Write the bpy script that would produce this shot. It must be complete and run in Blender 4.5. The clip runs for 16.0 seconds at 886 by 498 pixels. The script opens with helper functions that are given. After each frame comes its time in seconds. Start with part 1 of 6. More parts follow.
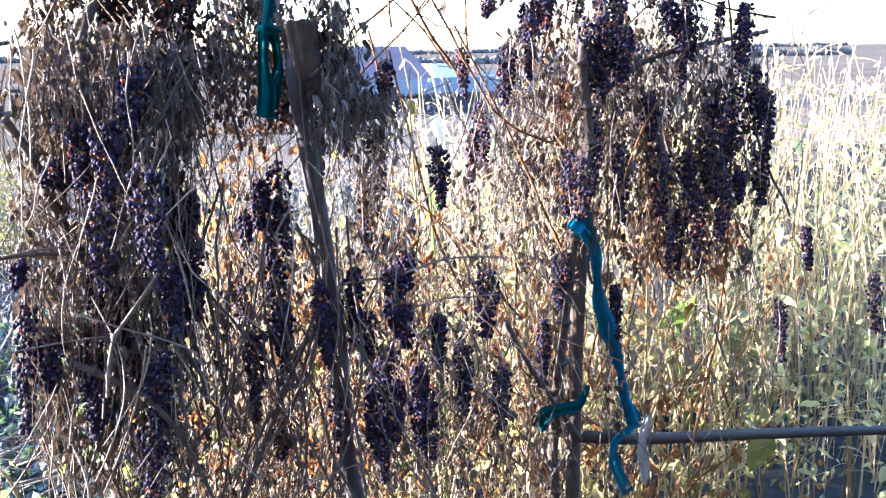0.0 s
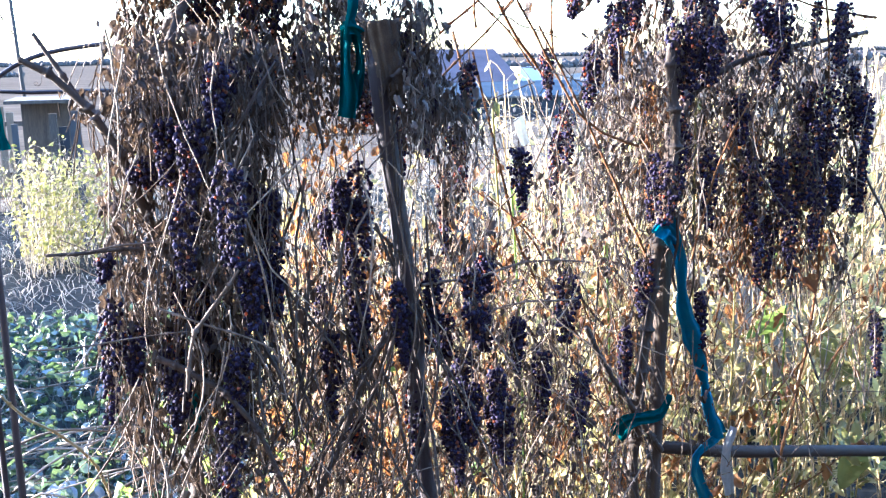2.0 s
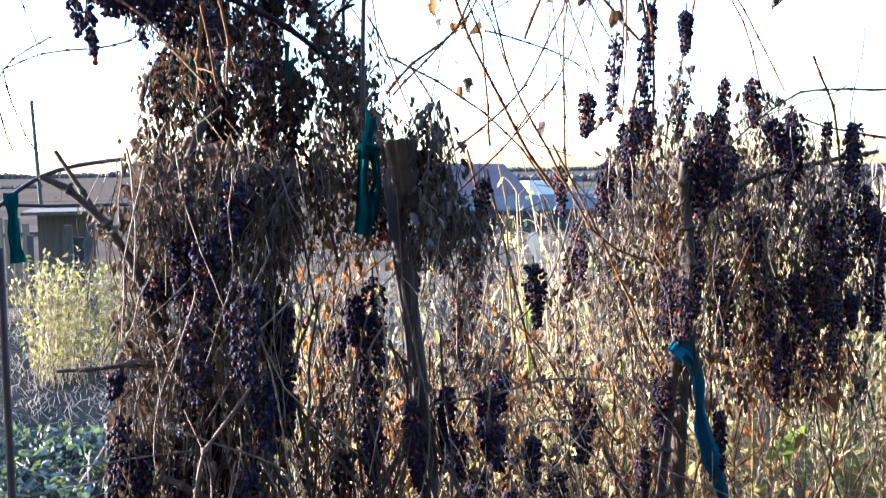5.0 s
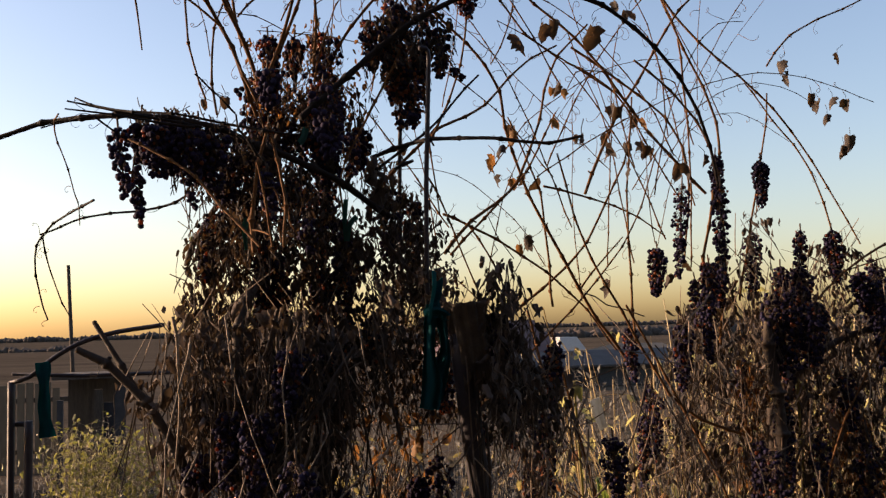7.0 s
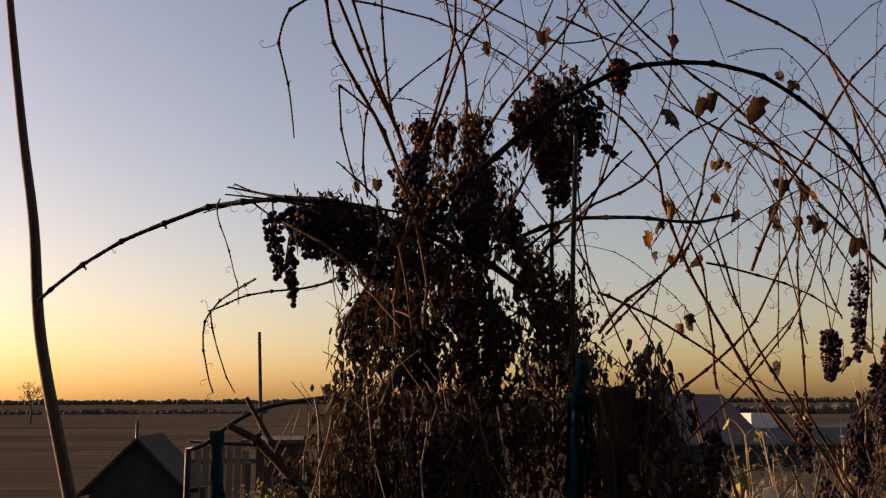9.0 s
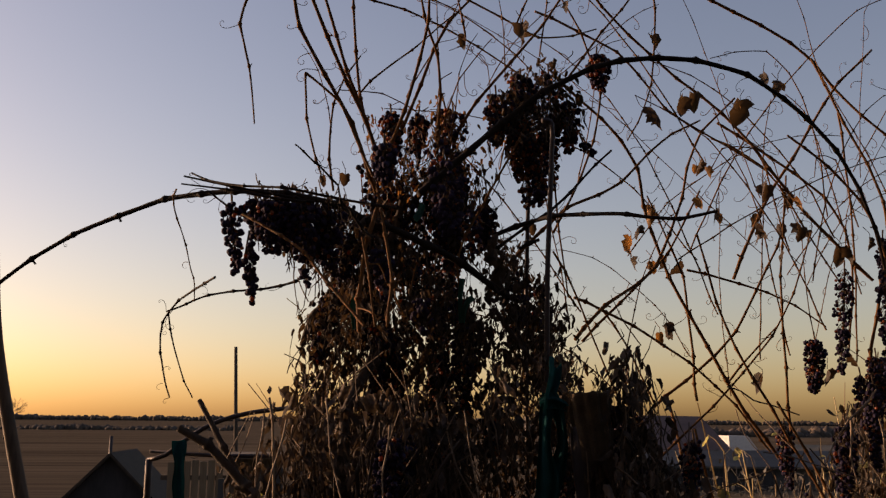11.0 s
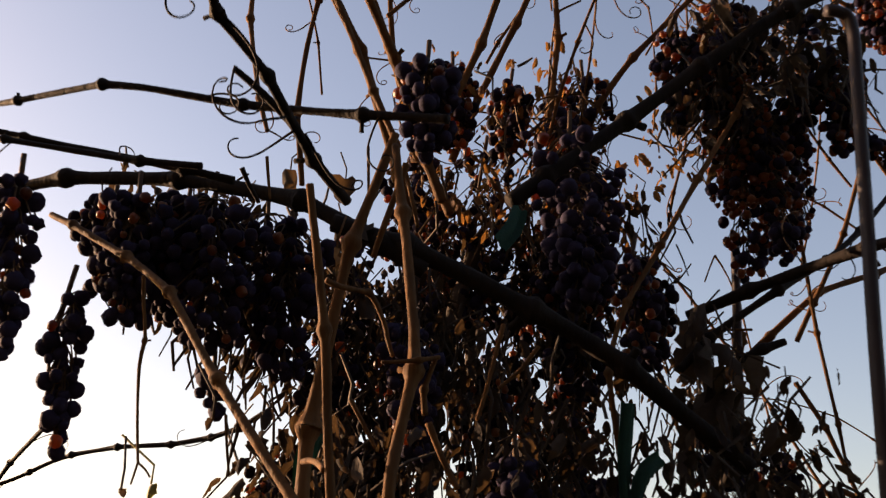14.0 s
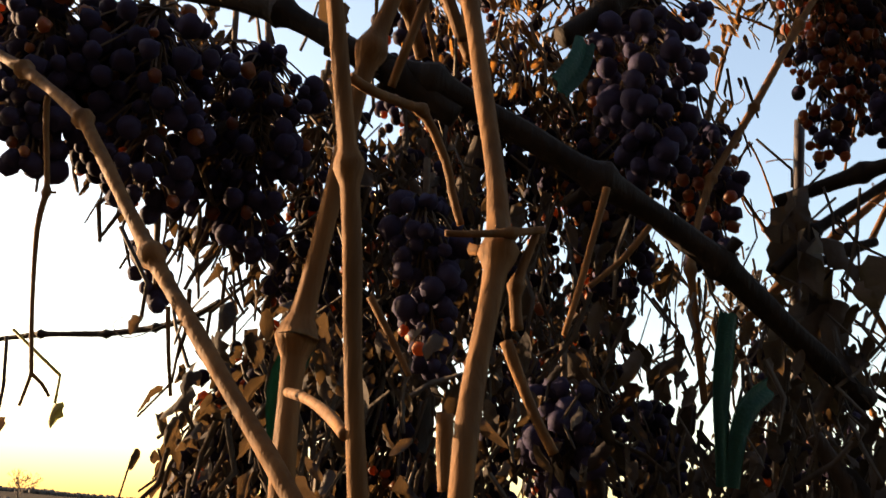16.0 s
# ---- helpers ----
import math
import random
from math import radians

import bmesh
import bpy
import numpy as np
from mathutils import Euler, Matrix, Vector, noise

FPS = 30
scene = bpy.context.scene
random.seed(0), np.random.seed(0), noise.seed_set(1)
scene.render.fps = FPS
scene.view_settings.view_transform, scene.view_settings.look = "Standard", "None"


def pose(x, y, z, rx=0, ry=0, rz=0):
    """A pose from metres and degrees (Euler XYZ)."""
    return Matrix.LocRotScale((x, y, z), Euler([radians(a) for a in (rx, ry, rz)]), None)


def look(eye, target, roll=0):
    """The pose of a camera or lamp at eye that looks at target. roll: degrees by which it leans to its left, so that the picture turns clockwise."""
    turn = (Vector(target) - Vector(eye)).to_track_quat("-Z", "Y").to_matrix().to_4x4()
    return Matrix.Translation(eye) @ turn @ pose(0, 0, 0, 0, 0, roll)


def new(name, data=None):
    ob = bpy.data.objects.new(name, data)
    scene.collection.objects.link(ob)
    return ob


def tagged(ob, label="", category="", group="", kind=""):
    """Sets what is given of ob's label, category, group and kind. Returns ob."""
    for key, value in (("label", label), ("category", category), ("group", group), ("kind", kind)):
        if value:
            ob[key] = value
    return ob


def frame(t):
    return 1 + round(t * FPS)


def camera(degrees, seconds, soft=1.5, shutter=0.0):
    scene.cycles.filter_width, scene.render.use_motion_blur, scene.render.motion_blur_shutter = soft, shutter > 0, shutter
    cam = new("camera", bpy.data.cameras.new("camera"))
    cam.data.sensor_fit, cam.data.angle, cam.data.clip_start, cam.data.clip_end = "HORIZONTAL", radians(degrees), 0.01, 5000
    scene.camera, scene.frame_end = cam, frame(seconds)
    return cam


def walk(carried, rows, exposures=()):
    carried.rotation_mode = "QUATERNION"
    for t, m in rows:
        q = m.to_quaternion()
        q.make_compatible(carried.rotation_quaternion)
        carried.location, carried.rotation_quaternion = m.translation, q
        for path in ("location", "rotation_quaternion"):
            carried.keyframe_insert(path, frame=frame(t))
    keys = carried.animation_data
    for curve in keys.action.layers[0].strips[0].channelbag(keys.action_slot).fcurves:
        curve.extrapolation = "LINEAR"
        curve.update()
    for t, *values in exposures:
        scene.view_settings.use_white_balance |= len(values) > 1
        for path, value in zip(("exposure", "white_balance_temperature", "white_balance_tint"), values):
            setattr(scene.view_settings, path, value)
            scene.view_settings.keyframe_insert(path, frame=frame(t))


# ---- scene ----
# ---------------------------------------------------------------- camera
cam = camera(49.0, 16.0, soft=1.3, shutter=0.3)
walk(cam, [
    (0, look((0.092, 0.337, 1.729), (0.860, 2.141, 1.333), -1.2)),
    (0.5, look((0.108, 0.347, 1.729), (0.838, 2.167, 1.338), -1.1)),
    (1, look((0.105, 0.351, 1.724), (0.787, 2.188, 1.324), -1.1)),
    (1.5, look((0.108, 0.351, 1.724), (0.730, 2.210, 1.329), -1.0)),
    (2, look((0.109, 0.349, 1.724), (0.714, 2.216, 1.337), -1.1)),
    (2.5, look((0.109, 0.354, 1.723), (0.687, 2.225, 1.316), -1.0)),
    (3, look((0.108, 0.357, 1.722), (0.695, 2.225, 1.318), -0.6)),
    (3.5, look((0.108, 0.357, 1.722), (0.698, 2.223, 1.309), -0.4)),
    (4, look((0.107, 0.359, 1.721), (0.711, 2.223, 1.321), -0.6)),
    (4.5, look((0.107, 0.357, 1.722), (0.707, 2.240, 1.418), -0.6)),
    (5, look((0.104, 0.365, 1.732), (0.703, 2.266, 1.573), -0.8)),
    (5.2, look((0.106, 0.365, 1.731), (0.694, 2.273, 1.625), -0.9)),
    (7.3, look((0.082, 0.557, 1.759), (0.611, 2.478, 1.933), -1.4)),
    (7.5, look((0.114, 0.536, 1.769), (0.601, 2.468, 1.942), -0.8)),
    (8, look((0.143, 0.547, 1.760), (0.564, 2.495, 1.940), -1.4)),
    (8.5, look((0.153, 0.543, 1.765), (0.390, 2.513, 2.019), -1.1)),
    (9, look((0.147, 0.546, 1.769), (0.330, 2.513, 2.080), -0.2)),
    (9.2, look((0.141, 0.549, 1.768), (0.323, 2.514, 2.089), -0.2)),
    (11.3, look((0.190, 0.683, 1.744), (0.413, 2.637, 2.107), 0.5)),
    (11.5, look((0.200, 0.764, 1.743), (0.417, 2.696, 2.213), 0.5)),
    (12, look((0.228, 0.988, 1.769), (0.502, 2.911, 2.243), -0.3)),
    (12.5, look((0.266, 1.205, 1.782), (0.406, 3.128, 2.311), 0.7)),
    (13, look((0.298, 1.395, 1.803), (0.237, 3.330, 2.306), 2.6)),
    (13.5, look((0.286, 1.540, 1.816), (0.211, 3.458, 2.379), 3.4)),
    (14, look((0.260, 1.640, 1.840), (0.295, 3.492, 2.594), 3.4)),
    (14.5, look((0.242, 1.748, 1.859), (0.269, 3.599, 2.615), 4.4)),
    (15, look((0.230, 1.802, 1.858), (0.329, 3.673, 2.559), 6.3)),
    (15.5, look((0.226, 1.806, 1.873), (0.319, 3.693, 2.529), 5.9)),
    (16, look((0.232, 1.805, 1.879), (0.369, 3.723, 2.430), 5.1)),
], exposures=[
    (0.0, 4.45, 4500, 17), (2.0, 4.42, 4400, 16), (4.3, 4.44, 4300, 16), (4.8, 3.92, 4450, 16), (5.2, 3.30, 4950, 19), (6.2, 2.05, 6100, 26), (7.3, 1.18, 6700, 29), (8.0, 0.98, 7100, 32),
    (9.2, 0.60, 7600, 37), (12.5, 0.60, 7700, 38), (13.3, 0.82, 7600, 36), (14.2, 1.5, 7800, 31),
    (15.0, 2.0, 7900, 24), (15.5, 2.15, 7800, 23), (16.0, 2.2, 7700, 22)])

# ---------------------------------------------------------------- light
SUN_AZ, SUN_EL = -60.0, 6.0          # degrees east of the viewing line, and above the horizon
world = bpy.data.worlds.new("sky")
scene.world = world
world.use_nodes = True
wn = world.node_tree.nodes
sky = wn.new("ShaderNodeTexSky")
sky.sky_type, sky.sun_disc = "NISHITA", False
sky.sun_elevation, sky.sun_rotation = radians(SUN_EL), radians(SUN_AZ)
sky.air_density, sky.dust_density, sky.ozone_density, sky.altitude = 1.0, 1.7, 1.6, 200
wn["Background"].inputs[1].default_value = 0.15
world.node_tree.links.new(sky.outputs[0], wn["Background"].inputs[0])
lamp = bpy.data.lights.new("sun", "SUN")
lamp.energy, lamp.angle, lamp.color = 5.0, radians(0.6), (1.0, 0.75, 0.47)
sun = new("sun", lamp)
sa, se = radians(SUN_AZ), radians(SUN_EL)
to_sun = Vector((math.sin(sa) * math.cos(se), math.cos(sa) * math.cos(se), math.sin(se)))
sun.matrix_world = look(to_sun * 50, (0, 0, 0))

# ---------------------------------------------------------------- materials
def material(name, c1, c2, rough=0.8, scale=30.0, stretch=(1, 1, 1), bump=0.3, through_light=0.0, through_color=None,
             island=0.0, metal=0.0, c3=None, fine=6.0, spec=0.3):
    m = bpy.data.materials.new(name)
    m.use_nodes = True
    t = m.node_tree
    n, link = t.nodes, t.links.new
    b = n["Principled BSDF"]
    b.inputs["Metallic"].default_value = metal
    b.inputs["Specular IOR Level"].default_value = spec
    tc, mp = n.new("ShaderNodeTexCoord"), n.new("ShaderNodeMapping")
    mp.inputs["Scale"].default_value = stretch
    link(tc.outputs["Object"], mp.inputs["Vector"])
    big, small = n.new("ShaderNodeTexNoise"), n.new("ShaderNodeTexNoise")
    big.inputs["Scale"].default_value, big.inputs["Detail"].default_value = scale, 4
    small.inputs["Scale"].default_value, small.inputs["Detail"].default_value = scale * fine, 5
    link(mp.outputs[0], big.inputs["Vector"])
    link(mp.outputs[0], small.inputs["Vector"])
    ramp = n.new("ShaderNodeValToRGB")
    ramp.color_ramp.elements[0].position, ramp.color_ramp.elements[1].position = 0.32, 0.68
    ramp.color_ramp.elements[0].color, ramp.color_ramp.elements[1].color = (*c1, 1), (*c2, 1)
    if c3:
        e = ramp.color_ramp.elements.new(0.8)
        e.color = (*c3, 1)
    add = n.new("ShaderNodeMath")
    add.operation = "MULTIPLY_ADD"
    add.inputs[1].default_value = 0.5
    link(small.outputs["Fac"], add.inputs[0])
    half = n.new("ShaderNodeMath")
    half.operation = "MULTIPLY"
    half.inputs[1].default_value = 0.5
    link(big.outputs["Fac"], half.inputs[0])
    link(half.outputs[0], add.inputs[2])
    source = add.outputs[0]
    if island:
        geo = n.new("ShaderNodeNewGeometry")
        shift = n.new("ShaderNodeMath")
        shift.operation = "MULTIPLY_ADD"
        shift.inputs[1].default_value = island
        link(geo.outputs["Random Per Island"], shift.inputs[0])
        less = n.new("ShaderNodeMath")
        less.operation = "SUBTRACT"
        less.inputs[1].default_value = island / 2
        link(source, less.inputs[0])
        link(less.outputs[0], shift.inputs[2])
        source = shift.outputs[0]
    link(source, ramp.inputs[0])
    link(ramp.outputs[0], b.inputs["Base Color"])
    rr = n.new("ShaderNodeMapRange")
    rr.inputs["To Min"].default_value, rr.inputs["To Max"].default_value = max(0.05, rough - 0.15), min(1, rough + 0.12)
    link(small.outputs["Fac"], rr.inputs["Value"])
    link(rr.outputs[0], b.inputs["Roughness"])
    if bump:
        bp = n.new("ShaderNodeBump")
        bp.inputs["Strength"].default_value, bp.inputs["Distance"].default_value = bump, 0.002
        link(small.outputs["Fac"], bp.inputs["Height"])
        link(bp.outputs[0], b.inputs["Normal"])
    if through_light:
        tr, mix = n.new("ShaderNodeBsdfTranslucent"), n.new("ShaderNodeMixShader")
        mix.inputs[0].default_value = through_light
        if through_color:
            tr.inputs[0].default_value = (*through_color, 1)
        else:
            link(ramp.outputs[0], tr.inputs[0])
        link(b.outputs[0], mix.inputs[1])
        link(tr.outputs[0], mix.inputs[2])
        link(mix.outputs[0], n["Material Output"].inputs[0])
    return m


CANE = material("dry_cane", (0.052, 0.025, 0.009), (0.145, 0.07, 0.026), 0.8, 40, (1, 1, 0.12), 0.7, c3=(0.215, 0.112, 0.046), spec=0.1)
CANE_DARK = material("old_cane", (0.0182, 0.0117, 0.00845), (0.05525, 0.03575, 0.0234), 0.8, 45, (1, 1, 0.15), 0.8)
# grain of CANE_DARK at about a third of its brightness
NEAR_BLACK_CANE = material("near_black_cane", (0.006, 0.0042, 0.0034), (0.02, 0.014, 0.0105), 0.85, 45, (1, 1, 0.15), 0.8, spec=0.15)
BARK = material("shredded_bark", (0.021, 0.0162, 0.0132), (0.072, 0.054, 0.039), 0.9, 30, (1, 1, 0.08), 1.0)
TWIG = material("dead_twig", (0.042, 0.030, 0.021), (0.135, 0.10, 0.070), 0.88, 30, (1, 1, 0.3), 0.3, island=0.8)
GRAPE = material("grape_skin", (0.0095, 0.0070, 0.0155), (0.024, 0.020, 0.044), 0.72, 60, bump=0.25, through_light=0.08, through_color=(0.09, 0.012, 0.012),
                 island=0.5, c3=(0.052, 0.048, 0.090), spec=0.06)
RAISIN = material("shrivelled_skin", (0.06, 0.018, 0.009), (0.18, 0.065, 0.024), 0.45, 60, bump=0.5, through_light=0.35, through_color=(0.6, 0.18, 0.04),
                  island=0.7, spec=0.4)
STALK = material("bunch_stalk", (0.035, 0.021, 0.0126), (0.091, 0.056, 0.0315), 0.8, 60, bump=0.2)
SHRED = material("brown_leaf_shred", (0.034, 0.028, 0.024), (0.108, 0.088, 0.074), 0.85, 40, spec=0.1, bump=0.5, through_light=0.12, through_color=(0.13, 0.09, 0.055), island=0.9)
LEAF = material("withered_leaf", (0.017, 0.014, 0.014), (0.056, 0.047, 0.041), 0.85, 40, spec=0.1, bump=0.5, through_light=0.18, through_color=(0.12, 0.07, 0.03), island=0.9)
RUST = material("rusty_leaf", (0.0715, 0.02925, 0.0104), (0.1625, 0.0845, 0.02925), 0.75, 40, bump=0.4, through_light=0.35, through_color=(0.273, 0.1235, 0.0325), island=0.8)
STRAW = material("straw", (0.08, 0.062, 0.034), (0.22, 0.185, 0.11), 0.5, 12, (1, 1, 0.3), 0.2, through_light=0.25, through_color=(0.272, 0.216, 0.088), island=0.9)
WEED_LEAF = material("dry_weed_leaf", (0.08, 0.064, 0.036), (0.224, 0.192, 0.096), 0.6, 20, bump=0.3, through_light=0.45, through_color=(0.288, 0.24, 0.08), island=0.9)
# brighter copies of straw and weed leaf, with sunlight put into the colour
STRAW_SUNLIT = material("sunlit_straw", (0.16, 0.115, 0.055), (0.50, 0.41, 0.23), 0.45, 12, (1, 1, 0.3), 0.2, through_light=0.35, through_color=(0.54, 0.42, 0.17), island=0.95)
WEED_LEAF_SUNLIT = material("sunlit_weed_leaf", (0.12, 0.09, 0.04), (0.44, 0.38, 0.17), 0.55, 20, bump=0.3, through_light=0.5, through_color=(0.50, 0.46, 0.16), island=0.95)
PALE_TWIG = material("pale_twig", (0.09, 0.066, 0.044), (0.25, 0.195, 0.14), 0.8, 30, (1, 1, 0.3), 0.4, island=0.6)
GREY_WEED = material("frosted_weed", (0.0546, 0.05005, 0.0455), (0.1365, 0.132, 0.1183), 0.7, 20, bump=0.3, through_light=0.3, through_color=(0.1229, 0.1137, 0.08645), island=0.9)
GREEN = material("green_leaf", (0.03, 0.06, 0.018), (0.10, 0.15, 0.035), 0.55, 25, bump=0.3, through_light=0.4, through_color=(0.25, 0.32, 0.05), island=0.8)
LIME = material("yellow_green_leaf", (0.075, 0.066, 0.02), (0.19, 0.155, 0.055), 0.6, 25, bump=0.3, through_light=0.3, through_color=(0.288, 0.288, 0.064), island=0.9)
FROST_GREEN = material("frosted_leaf", (0.02, 0.03, 0.024), (0.075, 0.092, 0.082), 0.6, 35, bump=0.4, through_light=0.25, through_color=(0.0975, 0.1425, 0.045), island=0.9, c3=(0.19, 0.21, 0.215))
TEAL = material("teal_cloth", (0.003, 0.040, 0.046), (0.007, 0.072, 0.080), 0.92, 25, bump=0.7, through_light=0.3, through_color=(0.010, 0.13, 0.14), fine=20, spec=0.05)
BLUE = material("blue_cloth", (0.010, 0.085, 0.15), (0.022, 0.155, 0.25), 0.8, 25, bump=0.6, through_light=0.3, through_color=(0.015, 0.17, 0.26), fine=20)
DKGREEN = material("green_strap", (0.004, 0.035, 0.026), (0.008, 0.07, 0.048), 0.7, 30, bump=0.6, through_light=0.25, through_color=(0.012, 0.15, 0.09), fine=20)
BURLAP = material("burlap", (0.028, 0.021, 0.014), (0.085, 0.063, 0.041), 0.95, 40, bump=0.9, fine=15)
RAG = material("pale_rag", (0.22, 0.23, 0.23), (0.42, 0.43, 0.42), 0.9, 20, bump=0.6, through_light=0.4, through_color=(0.4, 0.42, 0.4))
POST = material("dark_pipe", (0.016, 0.013, 0.016), (0.042, 0.034, 0.036), 0.6, 30, (1, 1, 0.2), 0.4, metal=0.1)
WOOD = material("weathered_wood", (0.03375, 0.0255, 0.0195), (0.105, 0.07875, 0.05625), 0.85, 20, (1, 1, 0.1), 0.8)
RAIL = material("brown_rail", (0.014, 0.009, 0.007), (0.042, 0.027, 0.019), 0.8, 18, (0.1, 1, 1), 0.8)
SOIL = material("garden_ground", (0.016, 0.014, 0.012), (0.045, 0.046, 0.042), 0.95, 1.3, bump=1.0, fine=14, c3=(0.10, 0.115, 0.12), spec=0.0)
FIELD = material("dry_field", (0.045, 0.034, 0.023), (0.15, 0.115, 0.08), 0.95, 0.05, bump=0.5, fine=18, stretch=(0.06, 1, 1), spec=0.0)
ROOF = material("roof_sheet", (0.075, 0.042, 0.038), (0.13, 0.078, 0.07), 0.6, 1.2, bump=0.2)
WALL = material("grey_wall", (0.034, 0.031, 0.031), (0.066, 0.062, 0.061), 0.85, 1.5, bump=0.4)
DARKWALL = material("dark_boards", (0.012, 0.012, 0.014), (0.03, 0.028, 0.03), 0.85, 3, (1, 1, 0.2), 0.4)
THATCH = material("hut_roof", (0.016, 0.011, 0.008), (0.038, 0.027, 0.019), 0.95, 8, bump=0.8)
BOARD = material("fence_board", (0.09, 0.062, 0.036), (0.17, 0.125, 0.078), 0.8, 8, (1, 1, 0.1), 0.5, island=0.6)
WOODS = material("far_woods", (0.04, 0.03, 0.024), (0.07, 0.055, 0.045), 1.0, 0.2, bump=0.0)
WHITE = material("pale_paint", (0.34, 0.34, 0.35), (0.46, 0.46, 0.46), 0.4, 5, bump=0.05)
GLASS = material("dark_glass", (0.02, 0.02, 0.025), (0.03, 0.03, 0.035), 0.15, 5, bump=0.0, spec=0.6)

# ---------------------------------------------------------------- mesh tools
BASES = {}


class Buf:
    """Collects vertices and faces for one mesh."""

    def __init__(self):
        self.v, self.f, self.n = [], [], 0

    def add(self, v, f):
        v = np.asarray(v, float).reshape(-1, 3)
        self.v.append(v)
        self.f.append((f, self.n))
        self.n += len(v)


FLAT = {}


def flat_faces(f):
    """Corner indices and corner counts of a list or an array of faces."""
    if isinstance(f, np.ndarray):
        return f.ravel(), np.full(len(f), f.shape[1])
    key = id(f)
    if key in FLAT and FLAT[key][0] is f:
        return FLAT[key][1:]
    out = (np.array([i for q in f for i in q], int), np.array([len(q) for q in f], int))
    FLAT[key] = (f, *out)
    return out


def mesh_of(name, buf, mat, origin=(0, 0, 0), smooth=True):
    me = bpy.data.meshes.new(name)
    if buf.n:
        v = np.vstack(buf.v) - np.asarray(origin, float)
        loops, sizes = [], []
        for f, k in buf.f:
            a, b = flat_faces(f)
            loops.append(a + k)
            sizes.append(b)
        loops, sizes = np.concatenate(loops), np.concatenate(sizes)
        me.vertices.add(len(v))
        me.vertices.foreach_set("co", v.ravel())
        me.loops.add(len(loops))
        me.loops.foreach_set("vertex_index", loops.astype(np.int32))
        me.polygons.add(len(sizes))
        me.polygons.foreach_set("loop_start", np.r_[0, np.cumsum(sizes)[:-1]].astype(np.int32))
        me.update(calc_edges=True)
    if smooth:
        me.shade_smooth()
    else:
        me.shade_flat()
    me.materials.append(mat)
    return me


def thing(name, base, label, category, group="", kind=""):
    ob = new(name)
    ob.empty_display_size = 0.1
    ob.location = base
    BASES[ob] = tuple(base)
    return tagged(ob, label, category, group, kind)


def solid(name, buf, mat, base, label, category, group="", kind="", smooth=True):
    """A thing that is one mesh, with its origin at base."""
    ob = new(name, mesh_of(name, buf, mat, base, smooth))
    ob.location = base
    BASES[ob] = tuple(base)
    return tagged(ob, label, category, group, kind)


def part(name, buf, mat, parent, label="", smooth=True, kind=""):
    base = BASES[parent]
    ob = new(name, mesh_of(name, buf, mat, base, smooth))
    ob.parent = parent
    BASES[ob] = base
    return tagged(ob, label, kind=kind)


def spline(ctrl, step=0.02):
    """A smooth line through the control points."""
    c = np.asarray(ctrl, float)
    if len(c) == 2:
        n = max(2, int(np.linalg.norm(c[1] - c[0]) / step) + 1)
        return c[0] + (c[1] - c[0]) * np.linspace(0, 1, n)[:, None]
    c = np.vstack([2 * c[0] - c[1], c, 2 * c[-1] - c[-2]])
    out = []
    for i in range(1, len(c) - 2):
        n = max(2, int(np.linalg.norm(c[i + 1] - c[i]) / step) + 1)
        u = np.linspace(0, 1, n, endpoint=False)[:, None]
        a, b, d, e = c[i - 1], c[i], c[i + 1], c[i + 2]
        out.append(0.5 * (2 * b + (d - a) * u + (2 * a - 5 * b + 4 * d - e) * u * u + (3 * b - a - 3 * d + e) * u ** 3))
    return np.vstack(out + [c[-2:-1]])


TUBES, RINGS = {}, {}


def tube(buf, pts, radii, sides=6, cap=True):
    p = np.asarray(pts, float)
    n = len(p)
    r = np.broadcast_to(np.asarray(radii, float), (n,))
    t = np.empty_like(p)
    t[1:-1], t[0], t[-1] = p[2:] - p[:-2], p[1] - p[0], p[-1] - p[-2]
    t /= np.sqrt((t * t).sum(1))[:, None] + 1e-9
    x, y, z = t[:, 0], t[:, 1], t[:, 2]
    side = np.stack([y * 0.19 - z * 0.93, z * 0.31 - x * 0.19, x * 0.93 - y * 0.31], 1)
    side /= np.sqrt((side * side).sum(1))[:, None] + 1e-9
    u, v, w = side[:, 0], side[:, 1], side[:, 2]
    up = np.stack([v * z - w * y, w * x - u * z, u * y - v * x], 1)
    if sides not in RINGS:
        a = np.arange(sides) * (2 * np.pi / sides)
        RINGS[sides] = (np.cos(a)[None, :, None], np.sin(a)[None, :, None])
    c, d = RINGS[sides]
    ring = p[:, None] + r[:, None, None] * (c * side[:, None] + d * up[:, None])
    key = (n, sides, cap)
    if key not in TUBES:
        j = np.arange(sides)
        k = (j + 1) % sides
        q = np.stack([j, k, k + sides, j + sides], 1)
        f = (q[None] + sides * np.arange(n - 1)[:, None, None]).reshape(-1, 4)
        if cap:
            f = [tuple(c) for c in f.tolist()] + [tuple(range(sides))[::-1], tuple((n - 1) * sides + c for c in range(sides))]
        TUBES[key] = f
    buf.add(ring.reshape(-1, 3), TUBES[key])


def box(buf, lo, hi):
    (a, b, c), (d, e, g) = lo, hi
    buf.add([(a, b, c), (d, b, c), (d, e, c), (a, e, c), (a, b, g), (d, b, g), (d, e, g), (a, e, g)],
            [(0, 3, 2, 1), (4, 5, 6, 7), (0, 1, 5, 4), (1, 2, 6, 5), (2, 3, 7, 6), (3, 0, 4, 7)])


